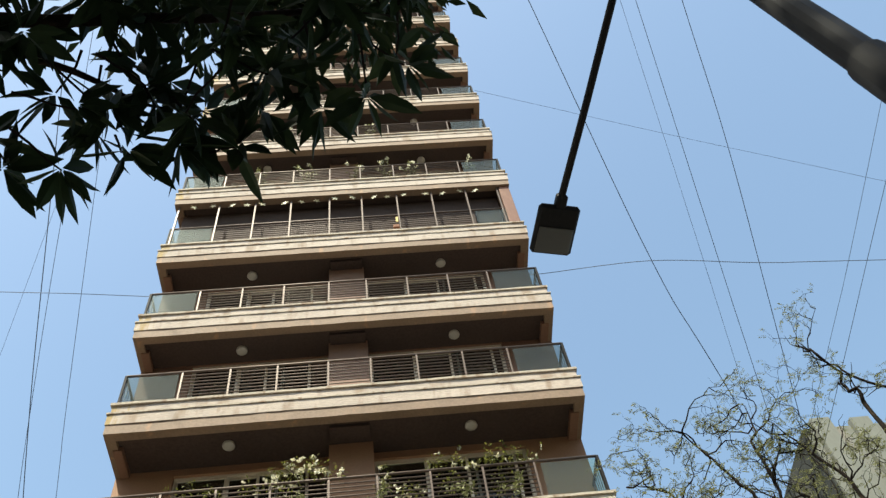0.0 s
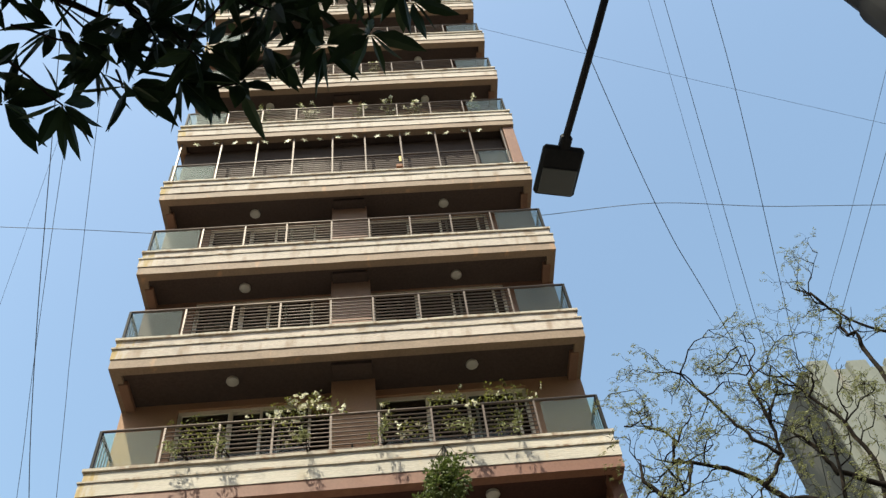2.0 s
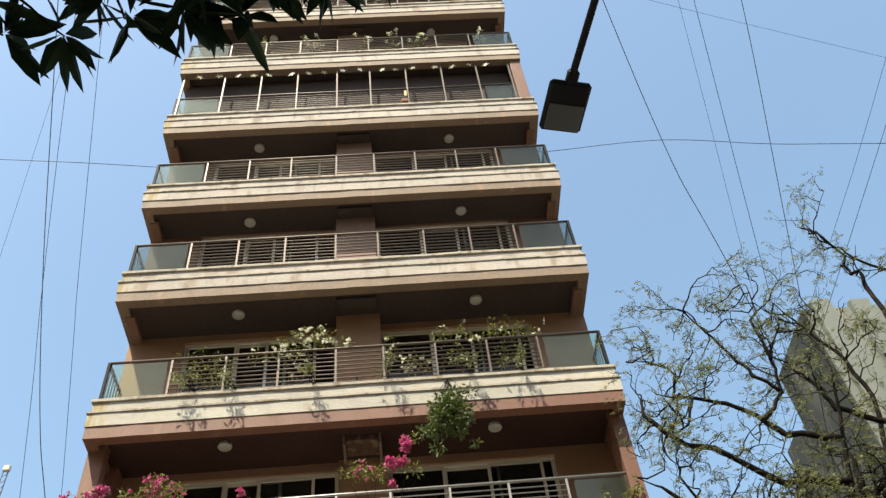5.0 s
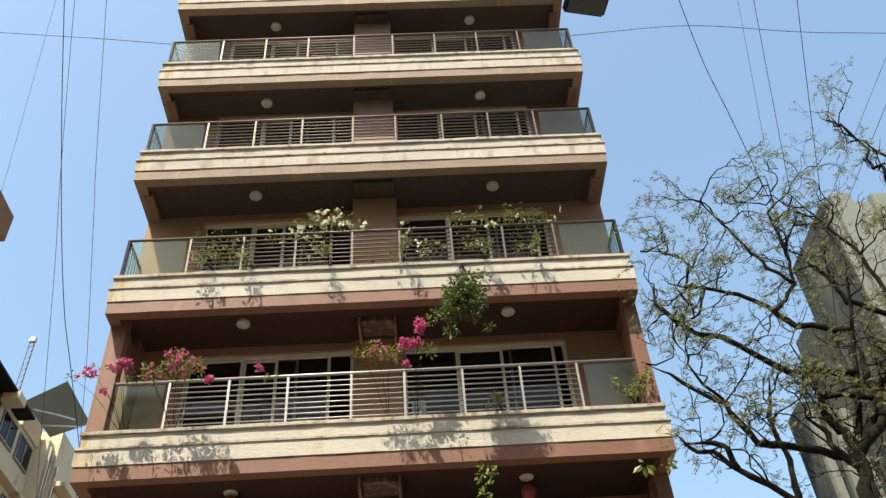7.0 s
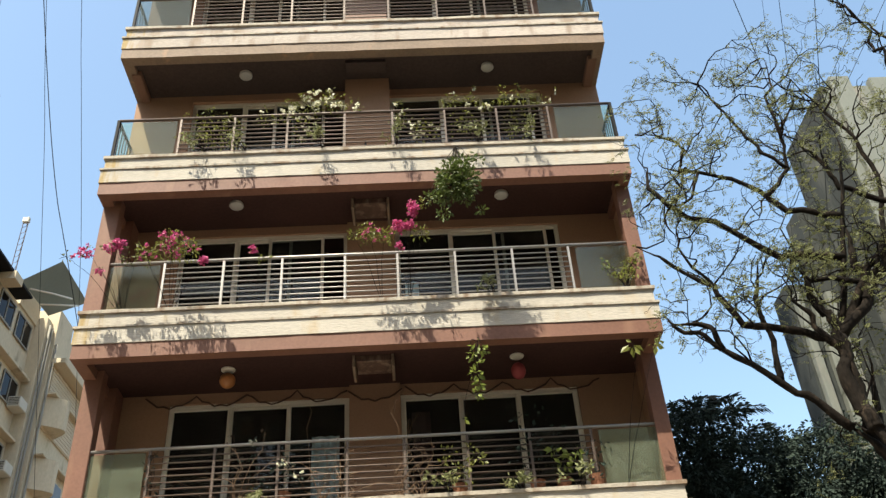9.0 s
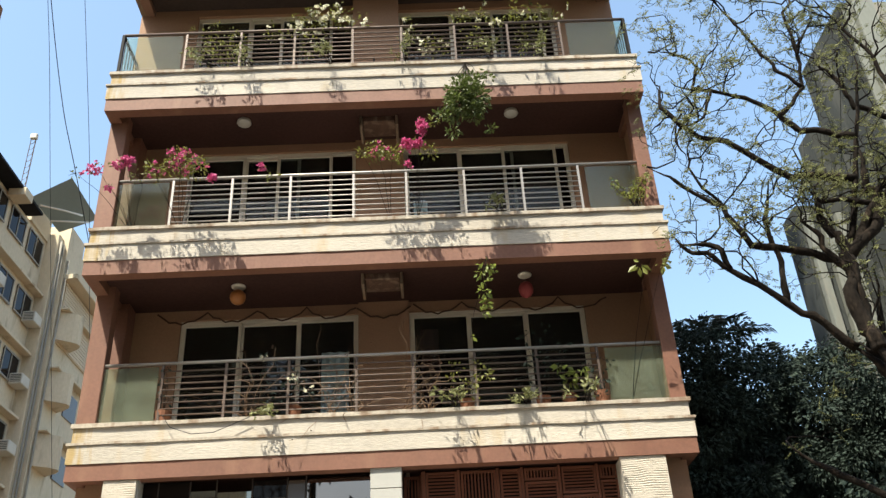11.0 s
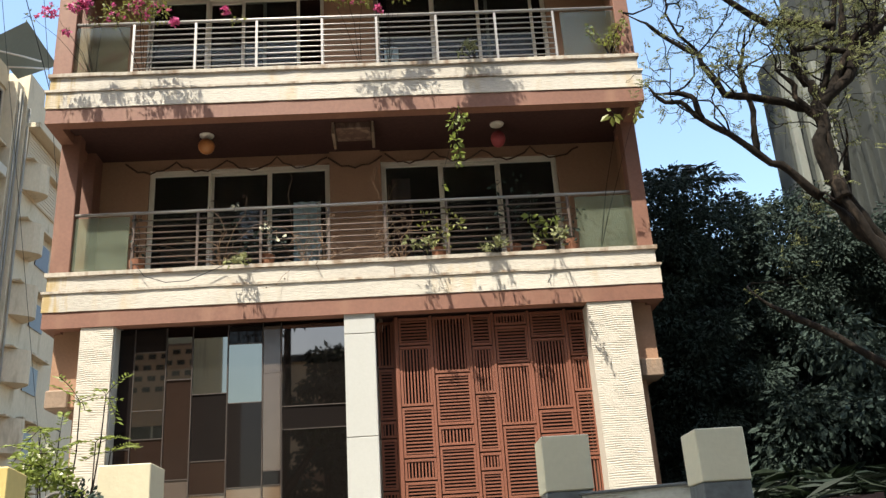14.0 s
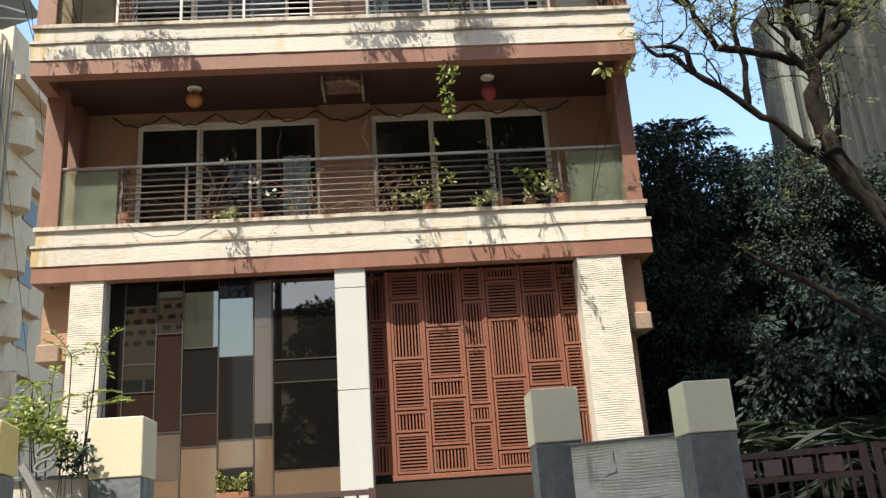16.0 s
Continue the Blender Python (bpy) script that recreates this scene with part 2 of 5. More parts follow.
ACBODY = material("aged_white_casing", (0.50, 0.47, 0.40), 0.6, 0.12, 20, 2, 0.1)
TILE = material("pale_wall_tiles", (0.52, 0.43, 0.31), 0.8, 0.1, 20, 1, 0.2, by_island=0.3)
PIERCED = material("orange_brown_pierced_panel", (0.48, 0.27, 0.16), 0.8, 0.1, 20, 1, 0.2)
DRYVINE = material("dry_tan_vine", (0.19, 0.12, 0.075), 0.9, 0.3, 30, 3, 0.3)
BRONZE = material("bronze_mullion", (0.085, 0.068, 0.06), 0.4, 0.15, 30, 2, 0.05, metal=0.3)
GATE = material("maroon_gate_paint", (0.0663, 0.0390, 0.0364), 0.5, 0.15, 30, 2, 0.05)
GATE_PLATE = material("dull_pink_gate_plate", (0.1224, 0.0756, 0.0756), 0.55, 0.15, 30, 2, 0.05)
NIGHTGLASS = material("near_black_glass", (0.01, 0.008, 0.0075), 0.03, 0.1, 5, 1, 0.0, spec=0.12)
BROWNGLASS = material("dark_brown_glass", (0.020, 0.012, 0.009), 0.04, 0.1, 5, 1, 0.0, spec=0.3)
MIRROR = material("bronze_mirror_glass", (0.1573, 0.1573, 0.1403), 0.02, 0.04, 3, 1, 0.0, metal=0.94)
BROWNMIRROR = material("brown_mirror_glass", (0.1800, 0.1476, 0.1296), 0.02, 0.05, 3, 1, 0.0, metal=0.97)
TANPANEL = material("tan_back_painted_glass", (0.1105, 0.0723, 0.0459), 0.08, 0.06, 5, 1, 0.0, spec=0.6)
GREYGLASS = material("grey_brown_back_painted_glass", (0.075, 0.057, 0.046), 0.08, 0.08, 5, 1, 0.0, spec=0.35)
LED = material("grey_lamp_lens", (0.07, 0.07, 0.068), 0.3, 0.05, 20, 3, 0.0)


# ---- building blocks ----
def box(bm, x0, x1, y0, y1, z0, z1, bevel=0.0):
    r = bmesh.ops.create_cube(bm, size=1, matrix=Matrix.Translation(((x0 + x1) / 2, (y0 + y1) / 2, (z0 + z1) / 2)) @ Matrix.Diagonal((x1 - x0, y1 - y0, z1 - z0, 1)))
    if bevel:
        edges = list({e for v in r["verts"] for e in v.link_edges})
        bmesh.ops.bevel(bm, geom=edges, offset=bevel, segments=1, affect="EDGES")
    return bm


def boxes(*rows, bevel=0.0):
    bm = bmesh.new()
    for r in rows:
        box(bm, *r, bevel=bevel)
    return bm


def tube(bm, pts, radii, sides=6):
    """A tapered round bar along a line of points."""
    pts = [Vector(p) for p in pts]
    rings = []
    for i, p in enumerate(pts):
        d = (pts[min(i + 1, len(pts) - 1)] - pts[max(i - 1, 0)]).normalized()
        a = d.orthogonal().normalized() if i == 0 else (prev - d * prev.dot(d)).normalized()
        prev = a
        b = d.cross(a)
        r = radii[i] if isinstance(radii, (list, tuple)) else radii
        rings.append([bm.verts.new(p + r * (math.cos(k * 2 * math.pi / sides) * a + math.sin(k * 2 * math.pi / sides) * b)) for k in range(sides)])
    for u, v in zip(rings, rings[1:]):
        for k in range(sides):
            f = bm.faces.new((u[k], u[(k + 1) % sides], v[(k + 1) % sides], v[k]))
            f.smooth = sides > 5
    bm.faces.new(rings[0][::-1])
    bm.faces.new(rings[-1])
    return bm


def ball(bm, centre, radius, squash=1.0, seg=12):
    r = bmesh.ops.create_uvsphere(bm, u_segments=seg, v_segments=seg // 2 + 2, radius=radius, matrix=Matrix.Translation(centre) @ Matrix.Diagonal((1, 1, squash, 1)))
    for v in r["verts"]:
        for f in v.link_faces:
            f.smooth = True
    return bm


def data(name, bm, mat):
    me = bpy.data.meshes.new(name)
    bmesh.ops.recalc_face_normals(bm, faces=bm.faces)
    bm.to_mesh(me)
    bm.free()
    me.materials.append(mat)
    return me


def place(name, me, parent=None, at=(0, 0, 0), label=""):
    ob = new(name, me)
    ob.parent = parent
    ob.location = at
    if label:
        tagged(ob, label)
    return ob


def part(name, bm, mat, parent=None, label="", at=(0, 0, 0)):
    return place(name, data(name, bm, mat), parent, at, label)


def thing(name, at, label, category, group="", kind=""):
    ob = new(name)
    ob.location = at
    ob.empty_display_size = 0.2
    return tagged(ob, label, category, group, kind)


def flat_mesh(name, verts, faces, mat):
    me = bpy.data.meshes.new(name)
    me.from_pydata(verts, [], faces)
    me.materials.append(mat)
    return me


def leaf_mesh(name, spots, mat, rng, fold=0.25, wide=0.3):
    """Many pointed leaves, folded along the midrib: spots are (base, direction, length)."""
    verts, faces = [], []
    for p, d, ln in spots:
        d = Vector(d).normalized()
        side = d.cross(Vector((rng.uniform(-1, 1), rng.uniform(-1, 1), rng.uniform(-1, 1)))).normalized()
        up = side.cross(d)
        w = ln * wide * 0.5
        p = Vector(p)
        n = len(verts)
        droop = Vector((0, 0, -0.12 * ln))
        mid1, mid2 = p + d * ln * 0.35, p + d * ln * 0.7 + droop * 0.4
        verts += [p, mid1, mid2, p + d * ln + droop, mid1 + side * w + up * w * fold, mid2 + side * w * 0.75 + up * w * fold, mid1 - side * w + up * w * fold, mid2 - side * w * 0.75 + up * w * fold]
        faces += [(n, n + 4, n + 1), (n + 1, n + 4, n + 5, n + 2), (n + 2, n + 5, n + 3), (n, n + 1, n + 6), (n + 1, n + 2, n + 7, n + 6), (n + 2, n + 3, n + 7)]
    return flat_mesh(name, [tuple(v) for v in verts], faces, mat)


def small_leaves(name, spots, mat, rng, wide=0.45):
    """Small leaves of two triangles each."""
    verts, faces = [], []
    for p, d, ln in spots:
        d = Vector(d).normalized()
        side = d.cross(Vector((rng.uniform(-1, 1), rng.uniform(-1, 1), rng.uniform(-1, 1)))).normalized()
        p = Vector(p)
        n = len(verts)
        m = p + d * ln * 0.5 + d.cross(side) * ln * 0.08
        verts += [p, m + side * ln * wide * 0.5, p + d * ln, m - side * ln * wide * 0.5]
        faces += [(n, n + 1, n + 2), (n, n + 2, n + 3)]
    return flat_mesh(name, [tuple(v) for v in verts], faces, mat)


def unit(rng, flat=1.0):
    while True:
        v = Vector((rng.uniform(-1, 1), rng.uniform(-1, 1), rng.uniform(-1, 1)))
        if 0.05 < v.length < 1:
            v.z *= flat
            return v.normalized()


def wander(rng, a, b, n, amount, sag=0.0):
    """A crooked line from a to b."""
    a, b = Vector(a), Vector(b)
    out = []
    drift = Vector((0, 0, 0))
    for i in range(n + 1):
        u = i / n
        drift += unit(rng) * amount / n
        w = math.sin(math.pi * u)
        out.append(a.lerp(b, u) + drift * min(1, 2 * u) * (1 if i < n else 0.6) + Vector((0, 0, -sag * w)))
    return out


# ---- ground ----
tagged(part("ground", boxes((-400, 400, -400, 400, -0.3, 0.0)), SOIL), "dry brown soil round the plots", "ground", kind="structure")
tagged(part("road", boxes((-60, 60, -18.0, -7.0, -0.25, 0.012)), ASPHALT), "dark grey asphalt street before the tower", "road", kind="structure")
tagged(part("pavement", boxes((-60, 60, -7.0, -4.9, -0.2, 0.15), bevel=0.02), PAVING), "grey concrete pavement with a kerb", "pavement", kind="structure")
tagged(part("forecourt", boxes((-3.0, 9.7, -4.1, 14.0, -0.2, 0.03)), PAVING), "grey paved forecourt before the lobby", "paving", kind="structure")

# ---- the tower ----
W = 9.40
LEVELS = 17
FRONT = {1: 1.16, 2: 0.54, 3: 0.265, 4: 0.0, 5: -0.04, 6: -0.06}
BASE = {1: 5.536, 2: 8.636, 3: 11.72, 4: 14.864, 5: 17.852, 6: 20.903}


def front(k):
    return FRONT.get(k, -0.06)


def base(k):
    return BASE[k] if k in BASE else BASE[6] + 3.05 * (k - 6)


tower = thing("apartment_tower", (0, 0, 0), "tall brown apartment tower with cream stone balcony bands", "building")
BACK = 9.0


def rim(bm, inset, z0, z1, jitter, rng, depth=1.35, thick=0.20):
    """A band along the front and both ends of a balcony, its lower and upper edge slightly uneven."""
    outer = []
    n = 34
    for i in range(n + 1):
        outer.append((inset + (W - 2 * inset) * i / n, inset))
    line = [(inset, depth)] + outer + [(W - inset, depth)]
    rows = []
    for x, y in line:
        j = [rng.uniform(-jitter, jitter) for _ in range(3)]
        xi = min(max(x, inset + thick), W - inset - thick)
        yi = y if y > 1 else inset + thick
        rows.append([bm.verts.new((x, y + j[0], z0 + j[1])), bm.verts.new((x, y + j[0], z1 + j[2])), bm.verts.new((xi, yi, z1)), bm.verts.new((xi, yi, z0))])
    for a, b in zip(rows, rows[1:]):
        for k in range(4):
            bm.faces.new((a[k], b[k], b[(k + 1) % 4], a[(k + 1) % 4]))
    bm.faces.new(rows[0])
    bm.faces.new(rows[-1][::-1])
    return bm


rng = random.Random(3)
slab_sets = []
for s in range(6):
    stone = CREAM if s < 3 else CREAM_UP
    slab_sets.append({
        "lower_band": data("lower_band", rim(bmesh.new(), 0.006, 0.252, 0.530, 0.003, rng), stone),
        "band_ledge": data("band_ledge", rim(bmesh.new(), -0.016, 0.534, 0.572, 0.004, rng), COPING),
        "upper_band": data("upper_band", rim(bmesh.new(), 0.040, 0.575, 0.808, 0.003, rng), stone),
        "coping": data("coping", rim(bmesh.new(), 0.004, 0.812, 0.872, 0.005, rng, thick=0.30), COPING),
    })
fascia_low = data("fascia", rim(bmesh.new(), 0.022, 0.0, 0.248, 0.002, rng), MAROON)
fascia_up = data("fascia", rim(bmesh.new(), 0.026, 0.0, 0.248, 0.004, rng), TAN)
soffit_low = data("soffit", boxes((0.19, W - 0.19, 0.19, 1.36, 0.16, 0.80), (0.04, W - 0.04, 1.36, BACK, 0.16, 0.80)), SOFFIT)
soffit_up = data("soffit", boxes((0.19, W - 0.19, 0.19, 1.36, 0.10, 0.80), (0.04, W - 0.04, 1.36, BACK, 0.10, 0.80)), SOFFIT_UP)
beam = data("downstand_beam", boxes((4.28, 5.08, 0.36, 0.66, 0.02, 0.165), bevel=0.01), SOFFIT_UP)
beam_low = data("downstand_beam", boxes((4.42, 5.0, 0.64, 1.10, 0.05, 0.165), bevel=0.012), STREAKED)
cheek = data("beam_cheek", boxes((-0.022, 0.022, 0.60, 1.16, -0.06, 0.155), bevel=0.006), TAN)
bracket = data("side_bracket", boxes((-0.09, 0.09, 0.45, 1.36, -0.03, 0.10), bevel=0.01), WALL_UP)
floor_tiles = data("balcony_floor", boxes((0.32, W - 0.32, 0.32, 1.5, 0.80, 0.83)), PAVING)

slot_me = data("drain_slot", boxes((-0.018, 0.018, 0.0, 0.012, 0, 0.30), bevel=0.004), BLACK)

# recessed wall with two wide openings
H = 2.56
WIN = ((1.16, 4.24), (5.12, 8.20))
LINTEL = 2.24


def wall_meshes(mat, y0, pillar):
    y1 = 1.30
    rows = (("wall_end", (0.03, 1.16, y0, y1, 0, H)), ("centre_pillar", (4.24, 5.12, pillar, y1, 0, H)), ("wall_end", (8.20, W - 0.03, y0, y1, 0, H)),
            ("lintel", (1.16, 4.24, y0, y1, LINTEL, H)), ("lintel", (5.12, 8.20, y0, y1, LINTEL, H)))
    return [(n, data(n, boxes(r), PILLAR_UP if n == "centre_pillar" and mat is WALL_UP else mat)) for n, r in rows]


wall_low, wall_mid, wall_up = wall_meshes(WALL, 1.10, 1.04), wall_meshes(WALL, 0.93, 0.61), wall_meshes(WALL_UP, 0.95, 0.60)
side_walls = [("side_wall", data("side_wall", boxes(r), WALL)) for r in ((0.03, 0.23, 1.30, BACK, 0, H), (W - 0.23, W - 0.03, 1.30, BACK, 0, H))]
inner_walls = [("inner_wall", data("inner_wall", boxes(r), ROOM)) for r in ((0.23, W - 0.23, 5.3, 5.5, 0, H), (4.58, 4.78, 1.30, 5.3, 0, H))]
FW = 3.08


def window_frame():
    bm = bmesh.new()
    box(bm, 0, FW, 0, 0.09, LINTEL - 0.07, LINTEL, 0.006)
    box(bm, 0, FW, 0, 0.09, 0, 0.06, 0.006)
    for x in (0, FW - 0.07):
        box(bm, x, x + 0.07, 0.001, 0.089, 0.06, LINTEL - 0.07, 0.006)
    return bm


def sash(w):
    bm = bmesh.new()
    z0, z1 = 0.062, LINTEL - 0.072
    box(bm, 0, w, 0, 0.05, z1 - 0.055, z1, 0.005)
    box(bm, 0, w, 0, 0.05, z0, z0 + 0.07, 0.005)
    box(bm, 0, 0.055, 0.001, 0.049, z0 + 0.07, z1 - 0.055, 0.005)
    box(bm, w - 0.055, w, 0.001, 0.049, z0 + 0.07, z1 - 0.055, 0.005)
    return bm


SW = 1.02
frame_me = data("window_frame", window_frame(), FRAME)
sash_me = data("sash", sash(SW), FRAME)
pane_me = data("pane", boxes((0.05, SW - 0.05, 0.020, 0.028, 0.13, LINTEL - 0.125)), PANE)

# railing pieces
POSTS = (1.25, 2.24, 3.22, 4.28, 5.17, 6.15, 7.13, 8.10)
post_me = data("post", boxes((-0.019, 0.019, -0.02, 0.02, 0.0, 0.955), (-0.05, 0.05, -0.03, 0.03, -0.015, 0.0)), STEEL)
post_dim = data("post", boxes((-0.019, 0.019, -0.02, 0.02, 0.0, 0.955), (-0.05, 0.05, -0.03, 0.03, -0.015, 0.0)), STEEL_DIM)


def bar_mesh(mat, x0, x1, r, sides=8):
    return data("bar", tube(bmesh.new(), [(x0, 0, 0), ((x0 + x1) / 2, 0, 0), (x1, 0, 0)], r, sides), mat)


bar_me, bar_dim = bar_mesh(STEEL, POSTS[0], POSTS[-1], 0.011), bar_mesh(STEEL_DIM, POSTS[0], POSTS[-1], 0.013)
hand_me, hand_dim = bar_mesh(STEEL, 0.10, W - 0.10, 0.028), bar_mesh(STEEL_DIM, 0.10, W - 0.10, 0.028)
BARS = 8
panel_me = data("glass_panel", boxes((0.14, 1.18, -0.006, 0.006, 0.03, 0.93)), RAIL_GLASS)
panel_dusty = data("glass_panel", boxes((0.14, 1.18, -0.006, 0.006, 0.03, 0.93)), RAIL_GLASS_DUSTY)
panel_teal = data("glass_panel", boxes((0.14, 1.18, -0.006, 0.006, 0.03, 0.93)), RAIL_GLASS_TEAL)


side_me = data("end_railing", boxes((-0.025, 0.025, -0.025, 0.025, 0, 0.955), (-0.025, 0.025, -0.025, 0.98, 0.955, 0.99)), BLACK)
baluster = data("baluster", boxes((-0.009, 0.009, -0.009, 0.009, 0.0, 0.955)), BLACK)
column_me = data("corner_column", boxes((0.03, 0.33, 0.10, 0.32, 0, 2.60), bevel=0.008), MAROON)
column_right = data("corner_column", boxes((W - 0.27, W - 0.03, 0.10, 0.34, 0, 2.60), bevel=0.008), MAROON)
jamb_me = data("corner_return", boxes((0.05, 0.36, 0.74, 1.095, 0, 2.60), bevel=0.008), MAROON)
jamb_right = data("corner_return", boxes((W - 0.13, W - 0.05, 0.345, 1.095, 0, 2.60)), WALL)

for k in range(1, LEVELS + 1):
    yf, zb = front(k), base(k)
    zt = zb + 0.87
    low = k <= 3
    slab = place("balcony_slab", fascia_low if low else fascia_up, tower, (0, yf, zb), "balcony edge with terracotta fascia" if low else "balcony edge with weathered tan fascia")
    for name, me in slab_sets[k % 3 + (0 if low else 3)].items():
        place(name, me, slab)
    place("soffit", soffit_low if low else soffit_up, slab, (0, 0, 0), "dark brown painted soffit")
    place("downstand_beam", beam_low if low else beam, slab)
    place("balcony_floor", floor_tiles, slab)
    if k > 2 and k < LEVELS:
        place("drain_slot", slot_me, slab, (4.64, 0.592, 1.25))
    if low:
        for x in (4.39, 5.03):
            place("beam_cheek", cheek, slab, (x, 0, 0))
    if not low:
        for x in (0.21, W - 0.21):
            place("side_bracket", bracket, slab, (x, 0, 0))
    if k == LEVELS:
        break
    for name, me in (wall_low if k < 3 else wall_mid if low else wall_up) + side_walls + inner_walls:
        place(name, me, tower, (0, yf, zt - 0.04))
    for x0, x1 in WIN:
        win = place("window", frame_me, tower, (x0, yf + (1.15 if k < 3 else 1.00), zt - 0.02), "wide sliding window in a cream aluminium frame")
        for i in range(3):
            slid = 0.0 if i < 2 or k == 1 else 0.40 if x0 < 3 else 0.20
            spot = (0.03 + i * 0.998 - slid, 0.052 if i == 1 else 0.0, 0)
            place("sash", sash_me, win, spot)
            place("pane", pane_me, win, spot)
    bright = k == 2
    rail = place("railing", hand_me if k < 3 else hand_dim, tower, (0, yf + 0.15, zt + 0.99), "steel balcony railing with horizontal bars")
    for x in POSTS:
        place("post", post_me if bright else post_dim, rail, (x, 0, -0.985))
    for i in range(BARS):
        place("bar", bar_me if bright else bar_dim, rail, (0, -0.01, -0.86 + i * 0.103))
    for x in (0.0, 8.08):
        place("glass_panel", panel_dusty if k == 1 else panel_me if k <= 3 else panel_teal, rail, (x, 0, -0.985)).visible_shadow = False
    if low and k < 3:
        for me in (column_me, column_right):
            place("corner_column", me, tower, (0, yf, zt - 0.004))
        for me in (jamb_me, jamb_right):
            place("corner_return", me, tower, (0, yf, zt - 0.004))
    else:
        for x in (0.09, W - 0.09):
            end = place("end_railing", side_me, tower, (x, yf + 0.15, zt + 0.005))
            for i in range(7):
                place("baluster", baluster, end, (0, 0.12 + i * 0.125, 0))

# roof over the last level
part("roof", boxes((0.45, W - 0.45, 1.0, BACK, base(LEVELS) + 0.81, base(LEVELS) + 1.7)), WALL_UP, tower, "plain parapet of the roof")
part("rear_wall", boxes((0.30, W - 0.30, BACK + 0.01, BACK + 0.2, 0, base(LEVELS) + 0.8)), WALL_UP, tower)

# ---- lobby storey ----
Y1 = FRONT[1]
LOBBY = base(1) + 0.156


def ridged(x0, x1, y0, y1, z0, z1, rng, step=0.0065, amp=0.0042, cols=16, comb=190.0):
    """A plastered pier whose face is combed into fine broken horizontal grooves."""
    bm = bmesh.new()
    n = int((z1 - z0) / step)
    grid = []
    for j in range(n + 1):
        z = z0 + (z1 - z0) * j / n
        row = []
        for i in range(cols + 1):
            x = x0 + (x1 - x0) * i / cols
            wave = math.sin(z * comb + 7.0 * noise.noise((x * 1.8 + x0, z * 1.6, 1.7)) + 2.0 * noise.noise((x * 6.0, z * 5.0, 4.0)))
            keep = max(0.05, min(1.0, 0.6 + 1.9 * noise.noise((x * 4.0, z * 9.0, 2.2))))
            d = -amp * keep * max(0.0, wave - 0.25) / 0.75 + 0.002 * noise.noise((x * 13, z * 17, 9.0))
            row.append(bm.verts.new((x, y0 - d, z)))
        grid.append(row)
    for a, b in zip(grid, grid[1:]):
        for i in range(cols):
            bm.faces.new((a[i], a[i + 1], b[i + 1], b[i]))
    for i, x in ((0, x0), (cols, x1)):
        back = [bm.verts.new((x, y1, r[i].co.z)) for r in grid]
        for j in range(n):
            f = (grid[j][i], back[j], back[j + 1], grid[j + 1][i])
            bm.faces.new(f if i else f[::-1])
    return bm


part("ridged_pier", ridged(0.60, 1.08, Y1 + 0.045, Y1 + 0.60, 0.0, LOBBY - 0.16, rng, amp=0.0065, comb=185.0), PIER, tower, "cream pier of combed ridged plaster")
part("ridged_pier", ridged(8.19, 8.87, Y1 + 0.045, Y1 + 0.60, 0.0, LOBBY - 0.16, rng, amp=0.0065, comb=185.0), PIER, tower, "cream pier of combed ridged plaster")
part("pier_return", boxes((1.084, 1.098, Y1 + 0.10, Y1 + 0.60, 0, LOBBY)), GREYPANEL, tower)
mid = part("clad_pier", boxes((4.49, 4.95, Y1 + 0.06, Y1 + 0.55, 0, 3.695), bevel=0.006), GREYPANEL, tower, "pier clad in pale grey panels")
for z0, z1 in ((3.705, 5.23), (5.24, LOBBY)):
    part("cladding_panel", boxes((4.49, 4.95, Y1 + 0.06, Y1 + 0.55, z0, z1), bevel=0.006), GREYPANEL, mid)
for x0, x1 in ((0.40, 0.58), (8.90, 9.08)):
    part("lobby_side_wall", boxes((x0, x1, Y1 + 0.55, BACK, 0, 4.42)), WALL, tower, "orange-brown painted side wall")
for x0, x1 in ((0.10, 0.58), (8.90, W - 0.14)):
    part("upper_side_wall", boxes((x0, x1, Y1 + 0.36, BACK, 4.425, LOBBY)), WALL, tower, "orange-brown painted side wall")
part("wall_box", boxes((0.06, 0.40, Y1 + 0.30, Y1 + 0.75, 4.40, 4.68), bevel=0.02), TAN, tower)
part("wall_box", boxes((W - 0.45, W - 0.10, Y1 + 0.30, Y1 + 0.75, 4.40, 4.68), bevel=0.02), TAN, tower)
part("lobby_back_wall", boxes((0.58, 8.90, 5.3, 5.5, 0, LOBBY)), ROOM, tower)
part("lobby_ceiling_edge", boxes((0.6, 8.9, Y1 + 0.20, Y1 + 0.55, LOBBY - 0.10, LOBBY - 0.005)), SOFFIT, tower)

# mosaic of dark glass panes
mosaic = thing("glazed_screen", (1.100, Y1 + 0.34, 0.0), "tall lobby screen of dark bronze mirror glass panes", "window", kind="structure")
ZT = 5.55
